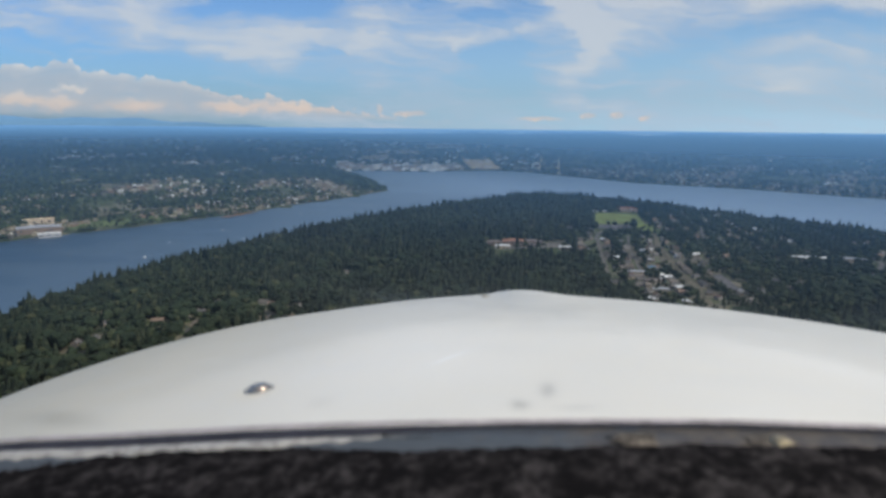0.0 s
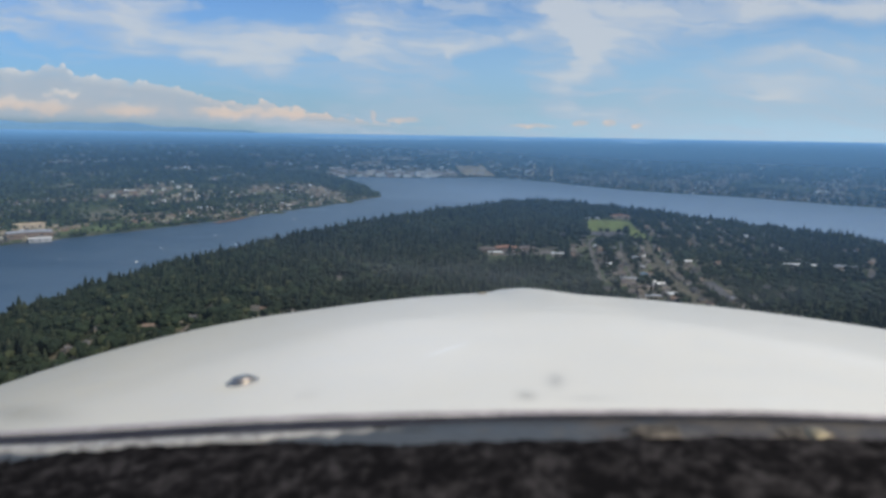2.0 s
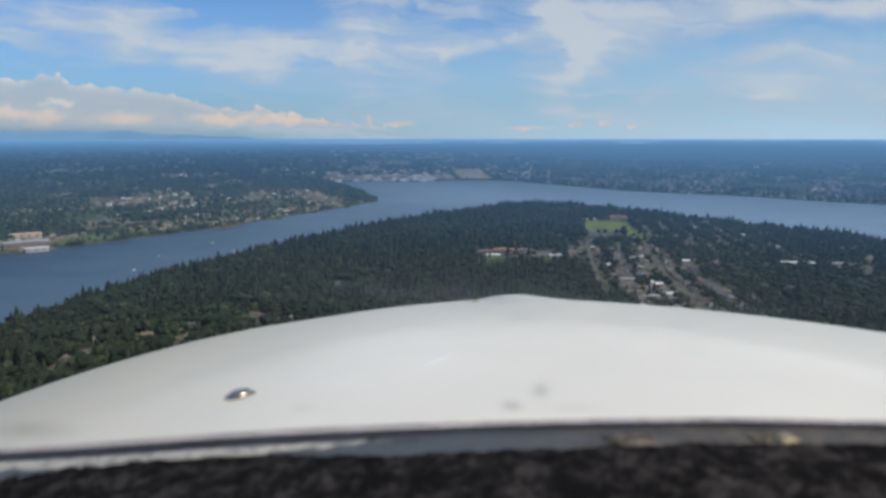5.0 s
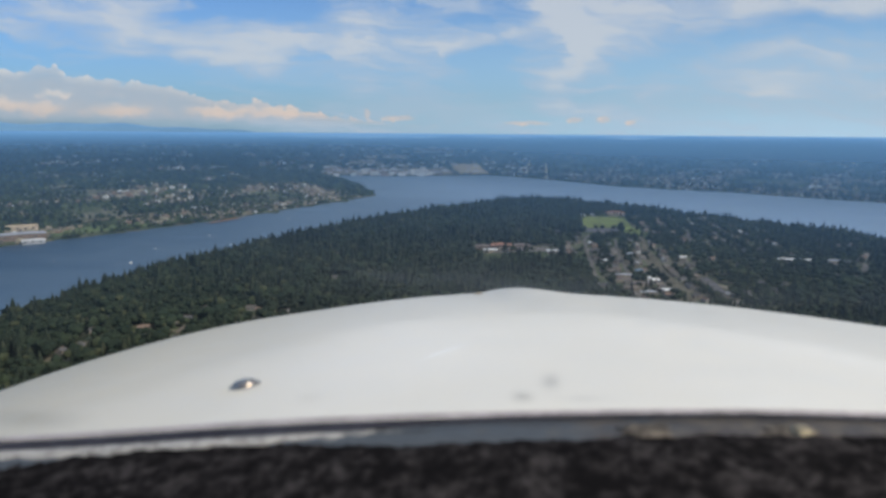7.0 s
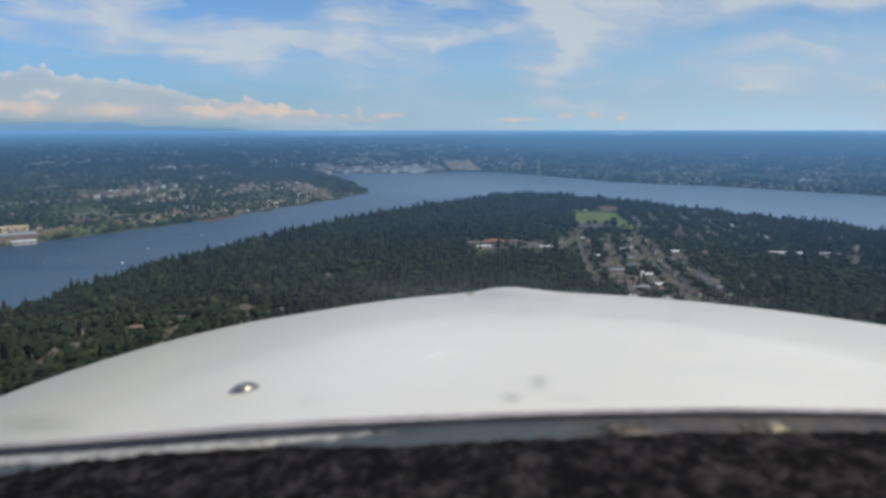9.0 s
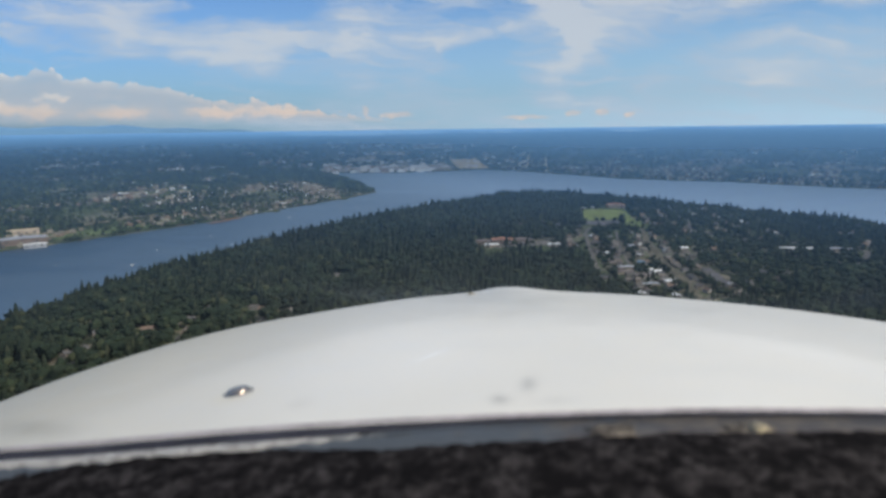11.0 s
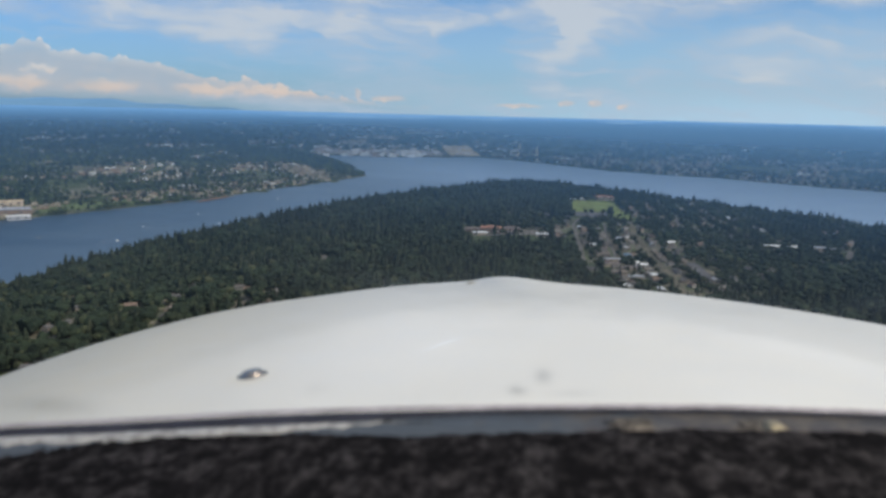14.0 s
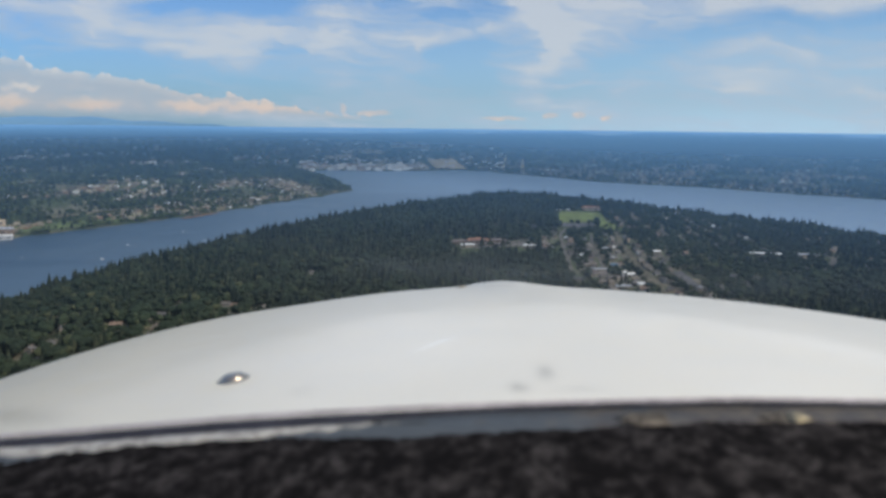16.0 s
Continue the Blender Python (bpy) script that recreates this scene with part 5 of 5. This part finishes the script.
hall("school_building", 104, 1166, 3, 38, 17, 7, 2.0, M_BROWN, M_ORANGE, "school hall with an orange roof", bays=6)
hall("school_building", 69, 1168, 3, 28, 15, 6, 1.2, M_BROWN, M_BROWNROOF, "low school wing with a mauve-brown roof", bays=5)
hall("school_building", 140, 1166, 3, 31, 15, 6, 1.2, M_BROWN, M_BROWNROOF, "low school wing with a mauve-brown roof", bays=5)
hall("school_building", 82, 1130, 5, 24, 12, 5, 0.4, M_TANWALL, M_WHITE, "school block with a bright white roof", bays=5)
hall("school_building", 122, 1136, 3, 36, 11, 4, 0.5, M_BROWN, M_BROWNROOF, "flat brown-roofed classroom block", bays=6)
hall("school_building", 191, 1112, -3, 26, 12, 5, 0.4, M_TANWALL, M_WHITE, "school annexe with a white flat roof", bays=5)
# rows of long low flats, and a few larger roofs among the houses
for fx, fy, fw, roof_m, text in ((246, 962, 34, M_BROWNROOF, "long low flats with a brown roof"), (262, 934, 44, M_GREYROOF, "long low flats with a grey roof"),
                                 (252, 906, 46, M_BROWNROOF, "long low flats with a brown roof"), (272, 880, 38, M_BROWNROOF, "long low flats with a brown roof"),
                                 (246, 856, 40, M_BROWNROOF, "long low flats with a brown roof"), (266, 832, 34, M_GREYROOF, "long low flats with a grey roof")):
    hall("block_of_flats", fx, fy, 3, fw * 0.62, 8, 3.6, 0.8, M_TANWALL, roof_m, text, "flats", bays=5)
hall("shop_building", 296, 838, 4, 16, 10, 5, 0.4, M_TANWALL, M_WHITE, "low shop with a white flat roof", bays=4)
hall("shop_building", 258, 1024, 5, 13, 10, 5, 0.6, M_TANWALL, M_WHITE, "small white-roofed building among houses", bays=3)
hall("shop_building", 284, 1136, 5, 10, 9, 5, 0.6, M_TANWALL, M_WHITE, "small white-roofed building among houses", bays=3)
hall("shop_building", 316, 1090, 5, 12, 10, 5, 1.5, M_TANWALL, M_GREYROOF, "pale-roofed building beside the street", bays=3)
hall("workshop", 294, 962, 5, 13, 9, 5, 1.0, M_TANWALL, M_BLUEROOF, "workshop with a blue metal roof", bays=3)
hall("clubhouse", 436, 1668, -8, 46, 22, 7, 3.0, M_TANWALL, M_ORANGE, "orange-roofed building above the sports field", bays=6)
hall("pavilion", 345, 1622, -8, 16, 8, 5, 0.5, M_TANWALL, M_WHITE, "small white-roofed pavilion by the field", bays=3)
hall("pavilion", 372, 1628, -8, 14, 8, 5, 0.5, M_TANWALL, M_WHITE, "small white-roofed pavilion by the field", bays=3)
hall("apartment_building", 575, 1052, -8, 54, 13, 7, 0.3, M_TANWALL, M_WHITE, "long building with a pale flat roof", bays=8)
hall("apartment_building", 640, 1046, -4, 30, 12, 6, 0.3, M_TANWALL, M_GREYROOF, "low grey-roofed building beside the long one", bays=5)
hall("sports_hall", -950, 1462, 36, 88, 40, 12, 1.6, M_BROWN, M_GREYROOF, "great sports hall with a low grey roof on the shore", bays=3)
hall("sports_hall", -908, 1432, 36, 44, 20, 8, 0.8, M_GREYROOF, M_WHITE, "low white-roofed wing beside the great hall", bays=3)
hall("office_building", -1000, 1540, 36, 64, 24, 12, 0.4, M_TANWALL, M_SAND, "tan office block with a pale tan roof", bays=4)
hall("boathouse", -985, 1385, 50, 22, 12, 6, 1.5, M_TANWALL, M_GREYROOF, "small grey boathouse at the water's edge", bays=3)
hall("lakeside_building", -735, 1960, 40, 46, 18, 7, 1.0, M_TANWALL, M_WHITE, "pale building above the shore houses", bays=6)
for wx, wy, ww, ll in ((-690, 3850, 60, 34), (-600, 3890, 90, 36), (-520, 3900, 70, 30), (-420, 3850, 50, 26), (-160, 3970, 110, 34), (-60, 4010, 80, 30)):
    hall("factory_shed", wx, wy, 8, ww, ll, 11, 1.5, M_TANWALL, M_WHITE, "long white-roofed factory shed by the far shore", "factory", bays=7)


for wx, wy, ww in ((-170, 4450, 70), (-70, 4460, 60), (20, 4450, 80)):
    hall("factory_shed", wx, wy, 2, ww, 34, 15, 1.5, M_TANWALL, M_WHITE, "pale factory shed behind the far shore", "factory", bays=7)


def water_tower(x, y, tall):
    root = new("water_tower")
    root.matrix_basis = pose(x, y, float(height(x, y)))
    bm = bmesh.new()
    bmesh.ops.create_cone(bm, cap_ends=True, segments=16, radius1=5, radius2=3, depth=tall, matrix=Matrix.Translation((0, 0, tall / 2)))
    part("shaft", bm, M_WHITE, root)
    bm = bmesh.new()
    bmesh.ops.create_uvsphere(bm, u_segments=20, v_segments=12, radius=11, matrix=Matrix.Translation((0, 0, tall + 4)) @ Matrix.Diagonal((1, 1, 0.75, 1)))
    part("tank", bm, M_WHITE, root)
    return tagged(root, "white water tower standing above the woods", "water tower")


water_tower(-1880, 4150, 40)
water_tower(-2620, 3990, 26)
water_tower(1760, 4290, 30)
for wx, wy, ww in ((1330, 4330, 60), (1410, 4300, 80), (1500, 4340, 50), (-1560, 4020, 60), (-1230, 4160, 70), (-900, 4280, 60)):
    hall("warehouse", wx, wy, -12, ww, 30, 12, 0.8, M_TANWALL, M_WHITE, "white-roofed warehouse among the far woods", "warehouse", bays=6)


# ---- boats ----
def boat(x, y, turn, length, sail, label):
    root = new("sailing_boat" if sail else "motor_boat")
    root.matrix_basis = pose(x, y, 0, 0, 0, turn)
    bm = bmesh.new()
    n = 12
    rings2 = []
    for k in range(n):
        u = k / (n - 1)
        w = length * 0.16 * (1 - u ** 2.5) + 0.02
        yy2 = -length / 2 + length * u
        rings2.append([bm.verts.new((sx * w * wf, yy2, z)) for sx, wf, z in ((-1, 1, 1.1 + 0.4 * u), (-1, 0.75, 0.1), (0, 0.2, -0.5), (1, 0.75, 0.1), (1, 1, 1.1 + 0.4 * u))])
    for lo, hi in zip(rings2, rings2[1:]):
        for k in range(4):
            bm.faces.new((lo[k], lo[k + 1], hi[k + 1], hi[k]))
        bm.faces.new((lo[4], lo[0], hi[0], hi[4]))
    bm.faces.new(rings2[0])
    part("hull", bm, M_HULL, root)
    bm = bmesh.new()
    box(bm, -length * 0.1, -length * 0.25, 1.1, length * 0.1, length * 0.12, 2.4)
    part("cabin", bm, M_HULL, root)
    if sail:
        bm = bmesh.new()
        bmesh.ops.create_cone(bm, cap_ends=True, segments=8, radius1=0.12, radius2=0.06, depth=length * 1.3, matrix=Matrix.Translation((0, 0.4, length * 0.65 + 1)))
        part("mast", bm, M_GREYROOF, root)
        for nm, y0, y1, top2 in (("mainsail", 0.3, -length * 0.42, 1.28), ("jib", 0.6, length * 0.46, 1.05)):
            bm = bmesh.new()
            a = [bm.verts.new((0.05 + 0.5 * math.sin(3.14 * k / 6), y0 + (y1 - y0) * (k / 6), 2.2)) for k in range(7)]
            c = bm.verts.new((0.05, y0, length * top2))
            for k in range(6):
                bm.faces.new((a[k], a[k + 1], c))
            part(nm, bm, M_SAIL, root)
    else:
        bm = bmesh.new()
        for s in (-1, 1):
            q = [(0, -length * 0.4, 0.06), (s * length * 0.12, -length * 0.5, 0.06), (s * length * 0.9, -length * 4.5, 0.06), (s * length * 0.65, -length * 4.5, 0.06)]
            vs = [bm.verts.new(c) for c in q]
            bm.faces.new(vs if s < 0 else vs[::-1])
        part("wake", bm, M_WAKE, root, "pale foam of the wake")
    return tagged(root, label, "boat", "boats on the lake")


boat(-745, 1229, 30, 3.9, True, "white sailing boat under full sail")
boat(-614, 1376, 70, 5.5, False, "small white motor boat in mid-channel")
boat(-448, 1879, 100, 6.0, False, "white motor boat off the eastern shore")
boat(-473, 1436, 250, 6.5, False, "white motor boat drawing a wake")
boat(-563, 1558, 60, 6, False, "small white motor boat under way")
boat(-335, 2094, 200, 6.5, False, "white motor boat near the wooded point")
boat(-595, 1223, 300, 6, False, "white motor boat crossing the channel")
